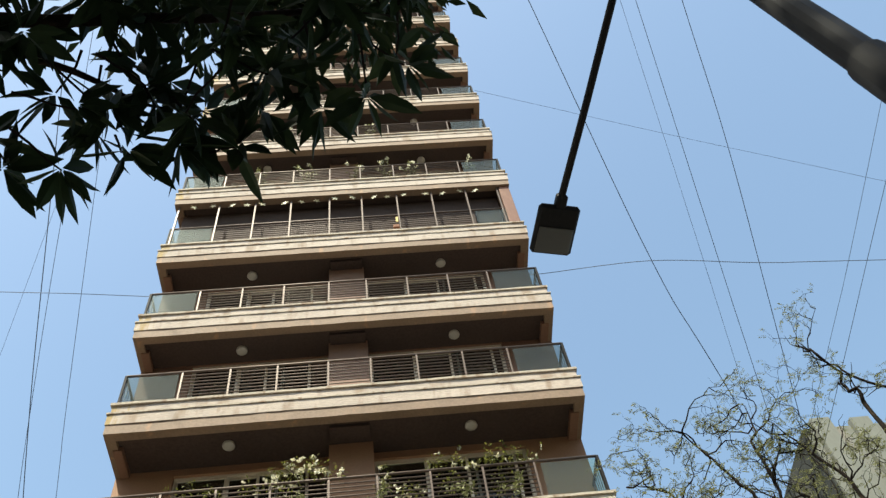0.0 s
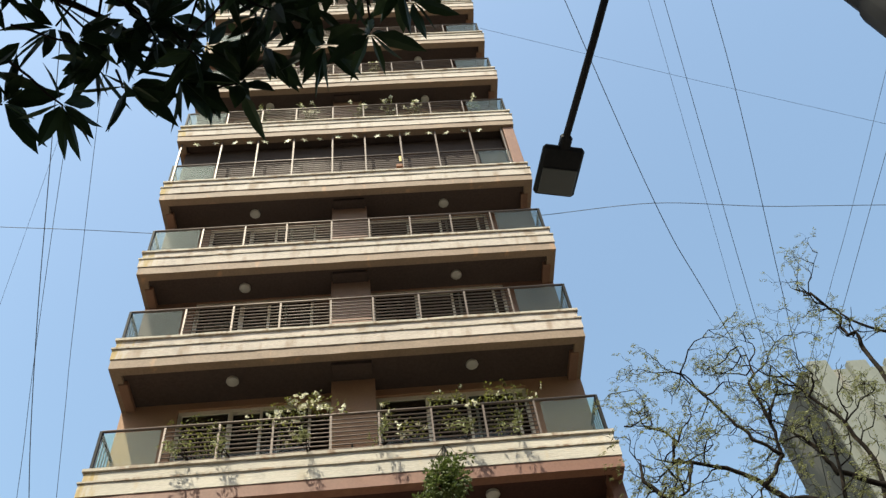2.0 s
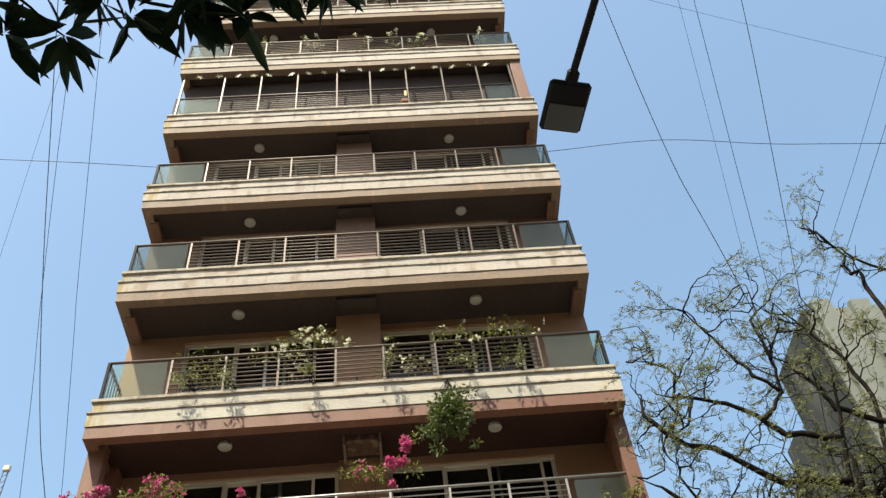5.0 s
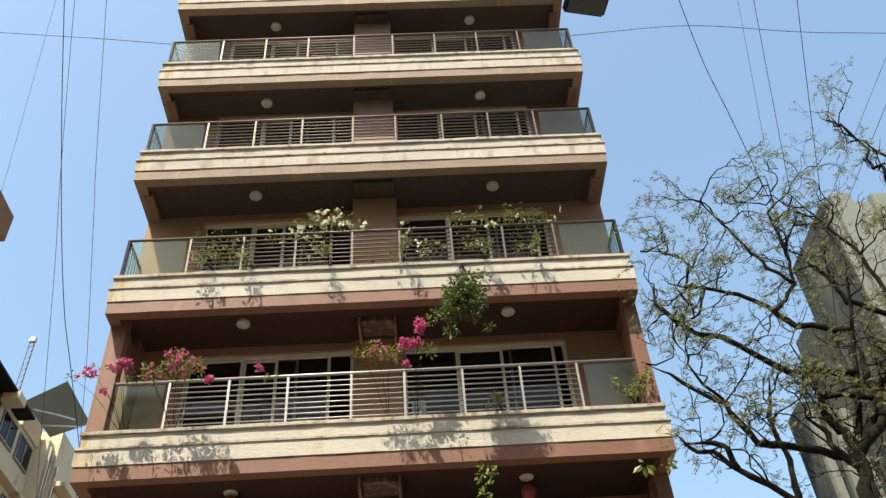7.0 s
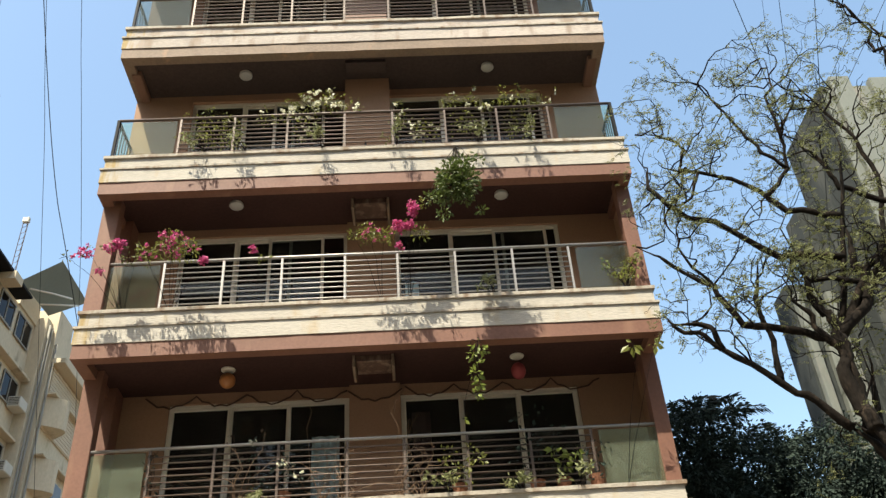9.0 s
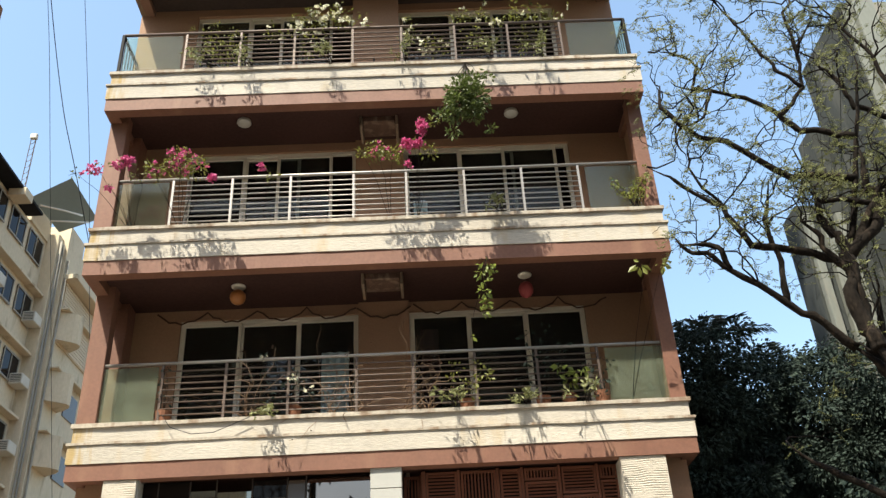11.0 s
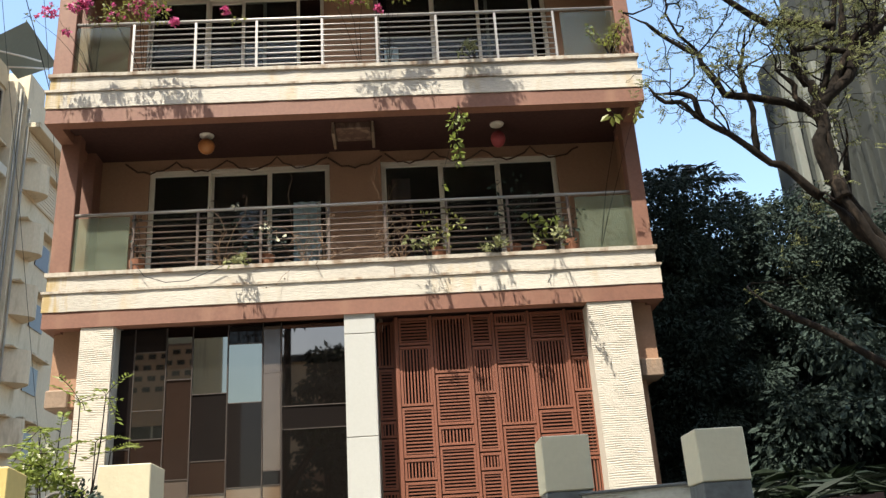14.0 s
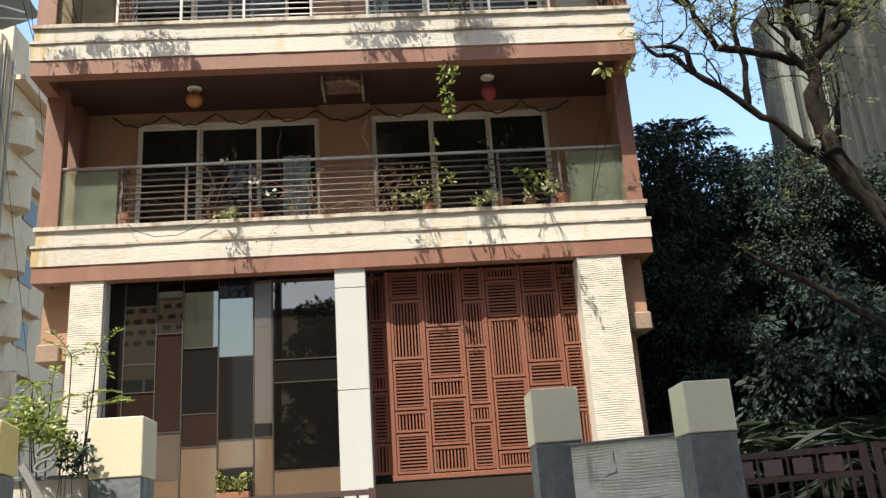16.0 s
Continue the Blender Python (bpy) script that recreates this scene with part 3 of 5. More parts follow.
COLS = ((0.00, 0.22, (("n", 5.55), ("b", 3.75), ("n", 2.6))),
        (0.235, 0.69, (("n", 5.55), ("m", 5.18), ("m", 4.30), ("b", 3.88), ("n", 3.40), ("g", 2.0))),
        (0.71, 1.08, (("m", 5.40), ("b", 4.74), ("g", 3.28), ("t", 2.6))),
        (1.10, 1.61, (("m", 5.37), ("n", 4.50), ("b", 3.52), ("t", 3.05), ("n", 2.2))),
        (1.63, 2.13, (("n", 5.52), ("m", 5.24), ("n", 4.34), ("t", 3.12), ("n", 2.72), ("n", 2.34))),
        (2.15, 2.41, (("g", 5.50), ("g", 4.76), ("n", 3.33), ("t", 3.13), ("n", 2.3))),
        (2.43, 3.385, (("w", 5.52), ("n", 4.25), ("w", 3.91), ("t", 2.64), ("n", 2.24))))
KIND = {"n": NIGHTGLASS, "b": BROWNGLASS, "m": MIRROR, "t": TANPANEL, "g": GREYGLASS, "w": BROWNMIRROR}
for x0, x1, rows in COLS:
    part("mullion", boxes((x1 + 0.004, x1 + 0.016, -0.016, 0.03, 0, ZT)), BRONZE, mosaic)
    for i, (kind, top) in enumerate(rows):
        bottom = rows[i + 1][1] if i + 1 < len(rows) else 0.02
        w, h = x1 - x0, top - bottom
        pane = part("pane", boxes((0.004, w - 0.004, 0, 0.012, 0.012, h - 0.004)), KIND[kind], mosaic, "", (x0, rng.uniform(-0.012, 0.0), bottom))
        lean = 0.1 if kind == "w" else 1.0
        pane.rotation_euler = (radians(rng.uniform(-0.5, 0.5) * lean), 0, radians(rng.uniform(-0.7, 0.7) * lean))
        part("transom", boxes((x0 + 0.002, x1 - 0.002, -0.014, 0.02, bottom - 0.003, bottom + 0.009)), BRONZE, mosaic)

# louvred screen
screen = thing("louvre_screen", (0, Y1 + 0.42, 0.0), "terracotta painted screen of slatted panels", "screen", kind="structure")
SCREEN = ((4.97, 5.20, 0.16, "VHVHV", (5.55, 4.80, 4.00, 3.73, 2.97, 2.50)),
          (5.30, 5.77, 0.0, "HVHVH", (5.55, 5.10, 4.16, 3.40, 3.07, 2.48)),
          (5.83, 6.36, 0.0, "VHVHV", (5.55, 4.64, 3.85, 3.55, 2.86, 2.48)),
          (6.42, 6.73, 0.0, "HVHVH", (5.55, 5.04, 4.29, 3.43, 3.16, 2.48)),
          (6.79, 7.29, 0.0, "VHVHV", (5.55, 5.34, 4.74, 3.80, 2.74, 2.48)),
          (7.35, 7.87, 0.0, "HVHVH", (5.55, 5.12, 4.01, 3.65, 2.85, 2.48)),
          (7.93, 8.20, 0.0, "VHVHV", (5.55, 5.32, 4.80, 4.25, 3.29, 2.48)))
for x0, x1, y, kinds, zs in SCREEN:
    for i, kind in enumerate(kinds):
        z1, z0 = zs[i] - 0.012, zs[i + 1] + 0.012
        w, h = x1 - x0, z1 - z0
        e = 0.036
        pan = part("slatted_panel", boxes((0, w, 0, 0.05, h - e, h), (0, w, 0, 0.05, 0, e), (0, e, 0.001, 0.049, e, h - e), (w - e, w, 0.001, 0.049, e, h - e)), LOUVRE, screen, "", (x0, y, z0))
        span = (h if kind == "H" else w) - 2 * e
        n = max(2, round(span / 0.050))
        if kind == "H":
            me = data("slat", boxes((e, w - e, 0.012, 0.036, -0.011, 0.011)), LOUVRE)
        else:
            me = data("slat", boxes((-0.011, 0.011, 0.012, 0.036, e, h - e)), LOUVRE)
        for j in range(n):
            u = e + span * (j + 0.5) / n
            place("slat", me, pan, (0, 0, u) if kind == "H" else (u, 0, 0))
    part("upright", boxes((x1 + 0.004, x1 + 0.046, y - 0.012, y + 0.055, 2.47, 5.56), bevel=0.004), LOUVRE, screen)
part("upright", boxes((5.232, 5.292, -0.012, 0.20, 2.47, 5.56), bevel=0.004), LOUVRE, screen)
part("bottom_rail", boxes((5.22, 8.20, -0.03, 0.08, 2.40, 2.47), bevel=0.005), LOUVRE, screen)
# Black sheet standing for the unlit space seen between the slats.
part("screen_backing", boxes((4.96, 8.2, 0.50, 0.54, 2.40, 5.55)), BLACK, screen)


# ---- street side: gate posts, walls, gate ----
def gate_post(at, width, height, cap_h, cap_mat, label, turn=0.0):
    ob = thing("gate_post", at, label, "gate post")
    ob.rotation_euler = (0, 0, radians(turn))
    w = width / 2
    part("shaft", boxes((-w + 0.008, w - 0.008, -w + 0.008, w - 0.008, 0, height - cap_h - 0.006), bevel=0.004), SLATE, ob, "shaft clad in grey slate")
    part("cap", boxes((-w, w, -w, w, height - cap_h, height), bevel=0.008), cap_mat, ob, "square painted cap block")
    return ob


gate_post((3.155, -4.42, 0), 0.405, 2.65, 0.46, CAP, "gate post of grey slate with a sunlit cream cap", 0)
gate_post((6.635, -4.20, 0), 0.395, 2.71, 0.44, CAP_GREY, "slate gate post with a pale cap before the louvres", 0)
gate_post((7.64, -5.02, 0), 0.365, 2.58, 0.38, CAP_GREY, "slate gate post with a pale cap at the wall's end", 0)
gate_post((2.80, -6.20, 0), 0.40, 2.42, 0.30, YELLOW, "gate post with a yellow cap beside the shrub", 8)
w = part("boundary_wall", ridged(0.0, 0.85, 0.0, 0.20, 0.0, 2.22, rng, step=0.0045, amp=0.011, cols=26, comb=262.0), ROUGHWALL)
w.matrix_world = pose(6.72, -4.42, 0, 0, 0, -26)
tagged(w, "grey combed plaster wall between two posts", "wall", kind="structure")
for x0, z0, x1, z1 in ((0.345, 2.16, 0.36, 1.98), (0.36, 2.0, 0.24, 1.95)):
    part("crack", tube(bmesh.new(), wander(rng, (x0, -0.0005, z0), (x1, -0.0005, z1), 6, 0.05), [0.002, 0.003, 0.004, 0.003, 0.003, 0.002, 0.001], 5), BLACK, w)
t = part("wall_coping", boxes((-0.02, 0.86, -0.025, 0.22, 2.222, 2.245), bevel=0.006), SLATE, w)
w = part("boundary_wall", ridged(0.0, 1.1, 0.0, 0.20, 0.0, 2.20, rng, cols=14), PIER)
w.matrix_world = pose(2.05, -4.72, 0, 0, 0, 10)
tagged(w, "cream combed plaster wall beside the gate post", "wall", kind="structure")
part("wall_coping", boxes((-0.02, 1.10, -0.025, 0.22, 2.202, 2.235), bevel=0.006), SLATE, w)


def grille(name, origin, turn, length, top, label):
    """A metal gate of posts, rails and small framed squares."""
    ob = thing(name, origin, label, "gate")
    ob.rotation_euler = (0, 0, radians(turn))
    for z in (top, top - 0.20, top - 0.46, 0.25):
        part("rail", boxes((0, length, -0.02, 0.02, z - 0.022, z + 0.022)), GATE, ob)
    n = int(length / 0.115)
    bar = data("bar", boxes((-0.010, 0.010, -0.012, 0.012, 0.25, top)), GATE)
    plate = data("plate", boxes((-0.075, 0.075, -0.014, -0.006, top - 0.175, top - 0.045), bevel=0.003), GATE_PLATE)
    for i in range(n + 1):
        place("bar", bar, ob, (length * i / n, 0, 0))
    for i in range(int(length / 0.23)):
        place("plate", plate, ob, (0.12 + 0.23 * i, 0, 0))
    for x in (0, length):
        part("stile", boxes((x - 0.03, x + 0.03, -0.03, 0.03, 0.05, top + 0.03)), GATE, ob)
    return ob


grille("driveway_gate", (8.05, -4.25, 0), -20, 1.05, 2.06, "dark maroon metal gate with framed square plates")
grille("driveway_gate", (9.12, -4.66, 0), -20, 1.9, 2.06, "dark maroon metal gate leaf with framed square plates")
grille("entrance_gate", (3.55, -4.25, 0), 0, 1.55, 1.98, "maroon metal gate before the lobby glass")

# bent strips of a grey metal sign on the wall
sign = thing("metal_sign", (2.64, -4.90, 2.1), "grey bent metal strips of a sign on the wall", "sign")
for x, z, a, b, tilt in ((0.10, 0.285, 0.070, 0.034, 28), (0.10, 0.185, 0.070, 0.036, 22)):
    bm = bmesh.new()
    rings = []
    for j in range(22):
        t = radians(20 + j * 15.5)
        u = Vector((math.cos(t) * a, 0, math.sin(t) * b))
        n = Vector((math.cos(t) / a, 0, math.sin(t) / b)).normalized() * 0.007
        u, n = (Matrix.Rotation(radians(-tilt), 3, "Y") @ v for v in (u, n))
        rings.append([bm.verts.new(Vector((x, y, z)) + u + n * q) for q, y in ((1, 0), (1, -0.05), (-1, -0.05), (-1, 0))])
    for p, q in zip(rings, rings[1:]):
        for j in range(4):
            bm.faces.new((p[j], q[j], q[(j + 1) % 4], p[(j + 1) % 4]))
    bm.faces.new(rings[0])
    bm.faces.new(rings[-1][::-1])
    part("curled_strip", bm, STEEL, sign)
strip = part("straight_strip", boxes((-0.16, 0.16, -0.05, 0.0, -0.025, 0.025)), STEEL, sign, "", (0.02, 0, 0.06))
strip.rotation_euler = (0, radians(58), 0)

# ---- street lamp ----
lamp = thing("street_lamp", (6.935, -10.78, 0), "black street lamp with a flat head on a long arm", "street lamp")
part("pole", tube(bmesh.new(), [(0, 0, 0), (0, 0, 4.15), (0, 0, 4.16), (0, 0, 7.4)], [0.085, 0.072, 0.060, 0.055], 14), BLACK, lamp)
part("arm", tube(bmesh.new(), [(0.0, 0.0, 7.25), (0.06, 0.6, 7.17), (-0.10, 1.3, 7.06), (-0.255, 1.98, 6.98)], 0.026, 10), BLACK, lamp)
head = thing("lamp_head", (0, 0, 0), "", "")
head.parent = lamp
head.matrix_local = look((-0.265, 2.06, 6.965), (-0.36, 2.55, 6.90))
for key in ("label", "category"):
    if key in head:
        del head[key]
bm = boxes((-0.15, 0.15, -0.025, 0.035, -0.34, 0.03), bevel=0.02)
part("housing", bm, BLACK, head)
part("lens", boxes((-0.125, 0.125, -0.034, -0.024, -0.32, -0.13), bevel=0.003), LED, head)
part("neck", boxes((-0.04, 0.04, -0.02, 0.045, 0.0, 0.11), bevel=0.012), BLACK, head)


# ---- overhead cables ----
def cable(points, r, before=0.0, after=0.0):
    """A cable that hangs through the given points, drawn on past both ends by so many metres."""
    p = [Vector(q) for q in points]
    p = [p[0] + (p[0] - p[1]).normalized() * before] * (before > 0) + p + [p[-1] + (p[-1] - p[-2]).normalized() * after] * (after > 0)
    pts = []
    for i in range(len(p) - 1):
        m0 = (p[i + 1] - p[max(i - 1, 0)]) / (2 if i else 1)
        m1 = (p[min(i + 2, len(p) - 1)] - p[i]) / (2 if i + 2 < len(p) else 1)
        for j in range(8):
            u = j / 8
            pts.append(p[i] * (2 * u ** 3 - 3 * u * u + 1) + m0 * (u ** 3 - 2 * u * u + u) + p[i + 1] * (3 * u * u - 2 * u ** 3) + m1 * (u ** 3 - u * u))
    pts.append(p[-1])
    return tagged(part("cable", tube(bmesh.new(), pts, r, 5), CABLE), "thin black overhead cable against the sky", "cable", "overhead cables")


cable([(9.99, -4.90, 25.19), (12.95, 1.36, 21.47), (14.60, 4.04, 18.61)], 0.0108, 9, 16)
cable([(12.34, -4.96, 24.61), (14.10, 0.76, 21.38), (14.85, 3.85, 18.65)], 0.0050, 9, 16)
cable([(12.73, -4.97, 24.50), (14.60, 1.20, 20.87), (15.23, 3.77, 18.51)], 0.0079, 9, 16)
cable([(13.85, -5.03, 24.12), (14.95, -1.52, 22.28), (15.84, 2.98, 18.85)], 0.0094, 9, 16)
cable([(18.22, -3.25, 21.26), (17.39, 0.65, 19.64), (16.69, 2.77, 18.48)], 0.0058, 9, 9)
cable([(18.27, -1.38, 20.31), (17.80, 0.43, 19.52), (17.20, 2.30, 18.52)], 0.0072, 9, 9)
cable([(8.47, -2.62, 24.66), (13.61, -1.72, 22.95), (18.18, -1.36, 20.36)], 0.0043, 0, 30)
cable([(-2.72, -1.10, 22.72), (-3.41, 2.95, 19.83), (-3.58, 5.81, 16.97), (-3.32, 7.73, 14.63)], 0.0115, 9, 12)
cable([(-2.10, -2.12, 23.44), (-2.96, 1.11, 21.36), (-3.53, 3.79, 19.04), (-3.74, 5.16, 17.60), (-4.01, 7.12, 15.04)], 0.0072, 9, 12)
cable([(-1.62, -1.40, 23.26), (-2.64, 3.39, 19.81), (-2.81, 4.53, 18.72), (-3.08, 6.89, 15.96), (-3.18, 7.78, 14.65)], 0.0072, 9, 12)
cable([(-2.89, -0.37, 22.27), (-4.04, 1.97, 20.27)], 0.0043, 9, 12)
cable([(9.20, 0.16, 19.66), (9.96, 1.85, 22.05), (12.88, 1.32, 21.52), (15.58, 0.97, 20.52), (18.16, 0.34, 19.32)], 0.0094, 0, 16)
cable([(0.20, 0.12, 19.66), (-0.59, 1.59, 21.89), (-2.38, 1.13, 21.58), (-3.98, 0.67, 21.18)], 0.0086, 0, 16)


# ---- crooked tree beside the tower ----
class Grower:
    def __init__(self, seed):
        self.rng = random.Random(seed)
        self.wood, self.twigs, self.spots, self.path = bmesh.new(), bmesh.new(), [], []

    def limb(self, pts, r0, r1, crook=0.10, sides=8):
        fine = []
        if self.path:
            pts = [min(self.path, key=lambda q: (q - pts[0]).length)] + pts[1:]
        for a, b in zip(pts, pts[1:]):
            fine += wander(self.rng, a, b, 5, crook * 3.0)[:-1]
        fine.append(Vector(pts[-1]))
        self.path += fine
        n = len(fine) - 1
        radii = [0.82 * (r0 + (r1 - r0) * i / n) * (1.0 if r1 > 0.1 or i < n - 4 else 0.3 + 0.175 * (n - i)) * self.rng.uniform(0.9, 1.12) for i in range(n + 1)]
        tube(self.wood, fine, radii, sides)
        return fine

    def twig(self, p, d, ln, r, depth):
        rng = self.rng
        pts, q, dd = [Vector(p)], Vector(p), Vector(d).normalized()
        n = 6
        for i in range(n):
            dd = (dd + unit(rng) * 0.75 + Vector((0, 0, 0.05))).normalized()
            q = q + dd * ln / n
            pts.append(q)
        tube(self.twigs, pts, [r * (1 - 0.7 * i / n) for i in range(n + 1)], 4 if depth < 2 else 5)
        if depth > 0:
            for i in range(2, n + 1):
                if rng.random() < 0.62:
                    self.twig(pts[i], (dd + unit(rng) * 1.1).normalized(), ln * rng.uniform(0.4, 0.7), r * 0.5, depth - 1)
        if depth <= 1:
            for i in range(2, n + 1):
                if rng.random() < self.leafy:
                    rachis = (unit(rng, 0.6) + Vector((0, 0, -0.2))).normalized()
                    side = rachis.cross(Vector((0, 0, 1))).normalized()
                    for j in range(1, rng.randint(4, 8)):
                        for q in (-1, 1):
                            self.spots.append((pts[i] + rachis * 0.028 * j, rachis * 0.6 + side * q + Vector((0, 0, -0.25)), rng.uniform(0.030, 0.052)))



tree = thing("crooked_tree", (14.3, -1.6, 0), "crooked half-bare street tree with sparse pale leaves", "tree")
g = Grower(11)
g.leafy = 0.40
O = Vector((14.3, -1.6, 0))


def P(x, z, y=-1.0):
    return Vector((x, y, z)) - O


limbs = [
    (g.limb([P(14.3, 0, -1.6), P(13.3, 2.6, -1.4), P(12.6, 4.3, -1.2), P(11.47, 5.61), P(11.04, 6.16)], 0.135, 0.085, 0.05, 10), 0),
    (g.limb([P(11.04, 6.16), P(10.45, 6.70), P(9.62, 7.41), P(9.15, 7.70), P(8.85, 7.95)], 0.08, 0.022, 0.06), 5),
    (g.limb([P(9.62, 7.38), P(9.44, 7.81), P(8.95, 7.90)], 0.06, 0.03, 0.05), 2),
    (g.limb([P(11.55, 5.55), P(11.30, 6.30), P(11.28, 6.95), P(11.35, 7.6), P(11.76, 9.05, -1.2), P(12.25, 11.2, -1.3)], 0.11, 0.03, 0.08), 9),
    (g.limb([P(11.33, 7.45), P(10.85, 7.62), P(10.0, 7.79), P(9.75, 8.45), P(9.2, 8.85), P(8.75, 9.2)], 0.085, 0.02, 0.06), 7),
    (g.limb([P(11.35, 7.6), P(11.98, 8.39, -1.2), P(13.1, 9.2, -1.3), P(14.4, 10.4, -1.4)], 0.09, 0.05, 0.07), 14),
    (g.limb([P(11.70, 8.8, -1.1), P(10.86, 8.9), P(9.64, 9.70), P(9.15, 10.3), P(9.15, 10.75)], 0.075, 0.022, 0.05), 8),
    (g.limb([P(11.82, 9.3, -1.2), P(11.2, 9.75), P(10.7, 10.3), P(10.0, 10.6), P(9.4, 10.8)], 0.07, 0.02, 0.06), 8),
    (g.limb([P(10.95, 10.05), P(11.45, 10.6), P(11.55, 11.4), P(12.0, 12.2)], 0.05, 0.02, 0.06), 9),
    (g.limb([P(10.32, 6.95), P(10.36, 7.5), P(10.28, 8.2), P(10.5, 8.9)], 0.06, 0.025, 0.05), 5),
    (g.limb([P(14.4, 10.4, -1.4), P(14.7, 12.0, -1.3), P(14.1, 13.2, -1.2), P(13.7, 13.9, -1.1), P(13.37, 14.6, -1.0)], 0.045, 0.012, 0.10), 3),
    (g.limb([P(12.3, 8.7, -1.2), P(12.7, 10.2, -1.2), P(12.4, 11.4, -1.2), P(11.9, 12.6, -1.1)], 0.06, 0.015, 0.08), 12),
    (g.limb([P(12.3, 4.7, -1.1), P(12.0, 5.6, -0.6), P(11.7, 6.4, -0.5), P(11.9, 7.6, -0.5)], 0.09, 0.04, 0.04), 3),
    (g.limb([P(13.3, 2.6, -1.4), P(11.6, 5.0, -1.3), P(11.18, 6.24, -1.2), P(11.18, 7.14, -1.2), P(10.92, 7.76, -1.2), P(10.78, 8.08, -1.2)], 0.085, 0.035, 0.05), 8),
    (g.limb([P(11.18, 7.3, -1.2), P(11.64, 8.04, -1.2), P(12.1, 8.6, -1.2), P(12.9, 9.6, -1.3)], 0.08, 0.045, 0.05), 9),
    (g.limb([P(12.9, 9.6, -1.3), P(12.55, 9.75, -1.2), P(12.02, 10.0, -1.2), P(11.98, 10.39, -1.2), P(11.82, 10.72, -1.2), P(11.78, 11.05, -1.2)], 0.065, 0.02, 0.06), 9),
    (g.limb([P(11.78, 8.35, -1.2), P(11.07, 8.33, -1.2), P(10.77, 8.73, -1.2)], 0.05, 0.018, 0.05), 5),
    (g.limb([P(12.9, 9.6, -1.3), P(13.6, 11.3, -1.3), P(13.73, 12.66, -1.2), P(13.61, 13.01, -1.2), P(13.74, 13.52, -1.2), P(13.43, 14.19, -1.2), P(13.18, 14.72, -1.2)], 0.06, 0.015, 0.08), 9),
    (g.limb([P(9.8, 10.3), P(9.71, 10.66), P(9.90, 11.05), P(9.60, 11.35), P(9.15, 11.45)], 0.035, 0.012, 0.06), 6),
    (g.limb([P(11.5, 10.6), P(11.1, 11.11), P(10.82, 11.65), P(10.58, 12.2), P(10.37, 12.54)], 0.04, 0.012, 0.06), 9),
    (g.limb([P(11.55, 11.2), P(11.7, 12.42), P(11.69, 13.15)], 0.035, 0.012, 0.08), 8),
    (g.limb([P(10.03, 10.6), P(9.78, 10.08), P(9.26, 9.66), P(9.32, 9.17)], 0.03, 0.012, 0.06), 6),
    (g.limb([P(9.7, 8.45), P(9.37, 9.16), P(9.52, 9.5)], 0.03, 0.012, 0.06), 4),
    (g.limb([P(11.3, 5.95, -1.2), P(11.14, 6.32, -1.2), P(11.20, 7.10, -1.2), P(11.24, 7.47, -1.2), P(11.81, 8.14, -1.2), P(12.40, 8.70, -1.2)], 0.125, 0.09, 0.07, 10), 6),
    (g.limb([P(11.20, 7.47, -1.2), P(11.09, 7.79, -1.2), P(11.00, 8.18, -1.2), P(11.03, 8.52, -1.2)], 0.10, 0.04, 0.04), 4),
    (g.limb([P(12.30, 8.60, -1.2), P(12.01, 8.40, -1.2), P(11.81, 8.70, -1.2), P(11.87, 9.25, -1.2)], 0.09, 0.05, 0.05), 5),
    (g.limb([P(13.4, 2.2, -1.4), P(12.0, 3.9, -0.2), P(11.0, 4.9, 0.4), P(10.5, 5.4, 0.6)], 0.09, 0.04, 0.04), 2)]
for pts, n in limbs:
    for i in range(round(n * 0.72)):
        j = g.rng.randint(len(pts) // 3, len(pts) - 1)
        d = (pts[min(j + 1, len(pts) - 1)] - pts[j - 1]).normalized()
        if pts[j].x + O.x < 9.5:
            d = Vector((0.9, -0.3, 0.3))
        g.twig(pts[j], (d * 0.6 + unit(g.rng) * 0.9 + Vector((0, 0, 0.3))).normalized(), g.rng.uniform(0.7, 1.25), 0.016, 2)
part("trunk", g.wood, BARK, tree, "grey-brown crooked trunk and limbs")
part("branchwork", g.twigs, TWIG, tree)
tagged(place("crown", small_leaves("crown", g.spots, LEAF_OLIVE, g.rng), tree), "sparse pale olive leaflets", kind="stuff")


# ---- dark dense trees behind ----
def dense_tree(at, blobs, leaves, size, seed, label):
    ob = thing("dense_tree", at, label, "tree")
    rr = random.Random(seed)
    bm = bmesh.new()
    tube(bm, wander(rr, (0, 0, 0), (0.3, 0.2, blobs[0][2]), 5, 0.5), [0.2, 0.17, 0.15, 0.12, 0.1, 0.07], 8)
    spots = []
    total = sum(b[3] * b[4] for b in blobs)
    for x, y, z, rx, rz in blobs:
        tube(bm, wander(rr, (0.1, 0.1, z * 0.5), (x, y, z), 4, 0.4), [0.09, 0.07, 0.05, 0.04, 0.02], 6)
        clumps = [Vector((x, y, z)) + Vector((u.x * rx, u.y * rx * 0.8, u.z * rz)) * rr.uniform(0.55, 1.0) for u in (unit(rr) for _ in range(30))]
        for i in range(int(leaves * rx * rz / total)):
            c = rr.choice(clumps)
            u = unit(rr)
            p = c + Vector((u.x, u.y, u.z * 0.6)) * 0.5 * rr.random() ** 0.5
            spots.append((p, u * 0.8 + Vector((0, -0.25, -0.55)), size * rr.uniform(0.8, 1.6)))
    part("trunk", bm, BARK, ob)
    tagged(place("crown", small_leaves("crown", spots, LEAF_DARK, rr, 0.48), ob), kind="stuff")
    return ob


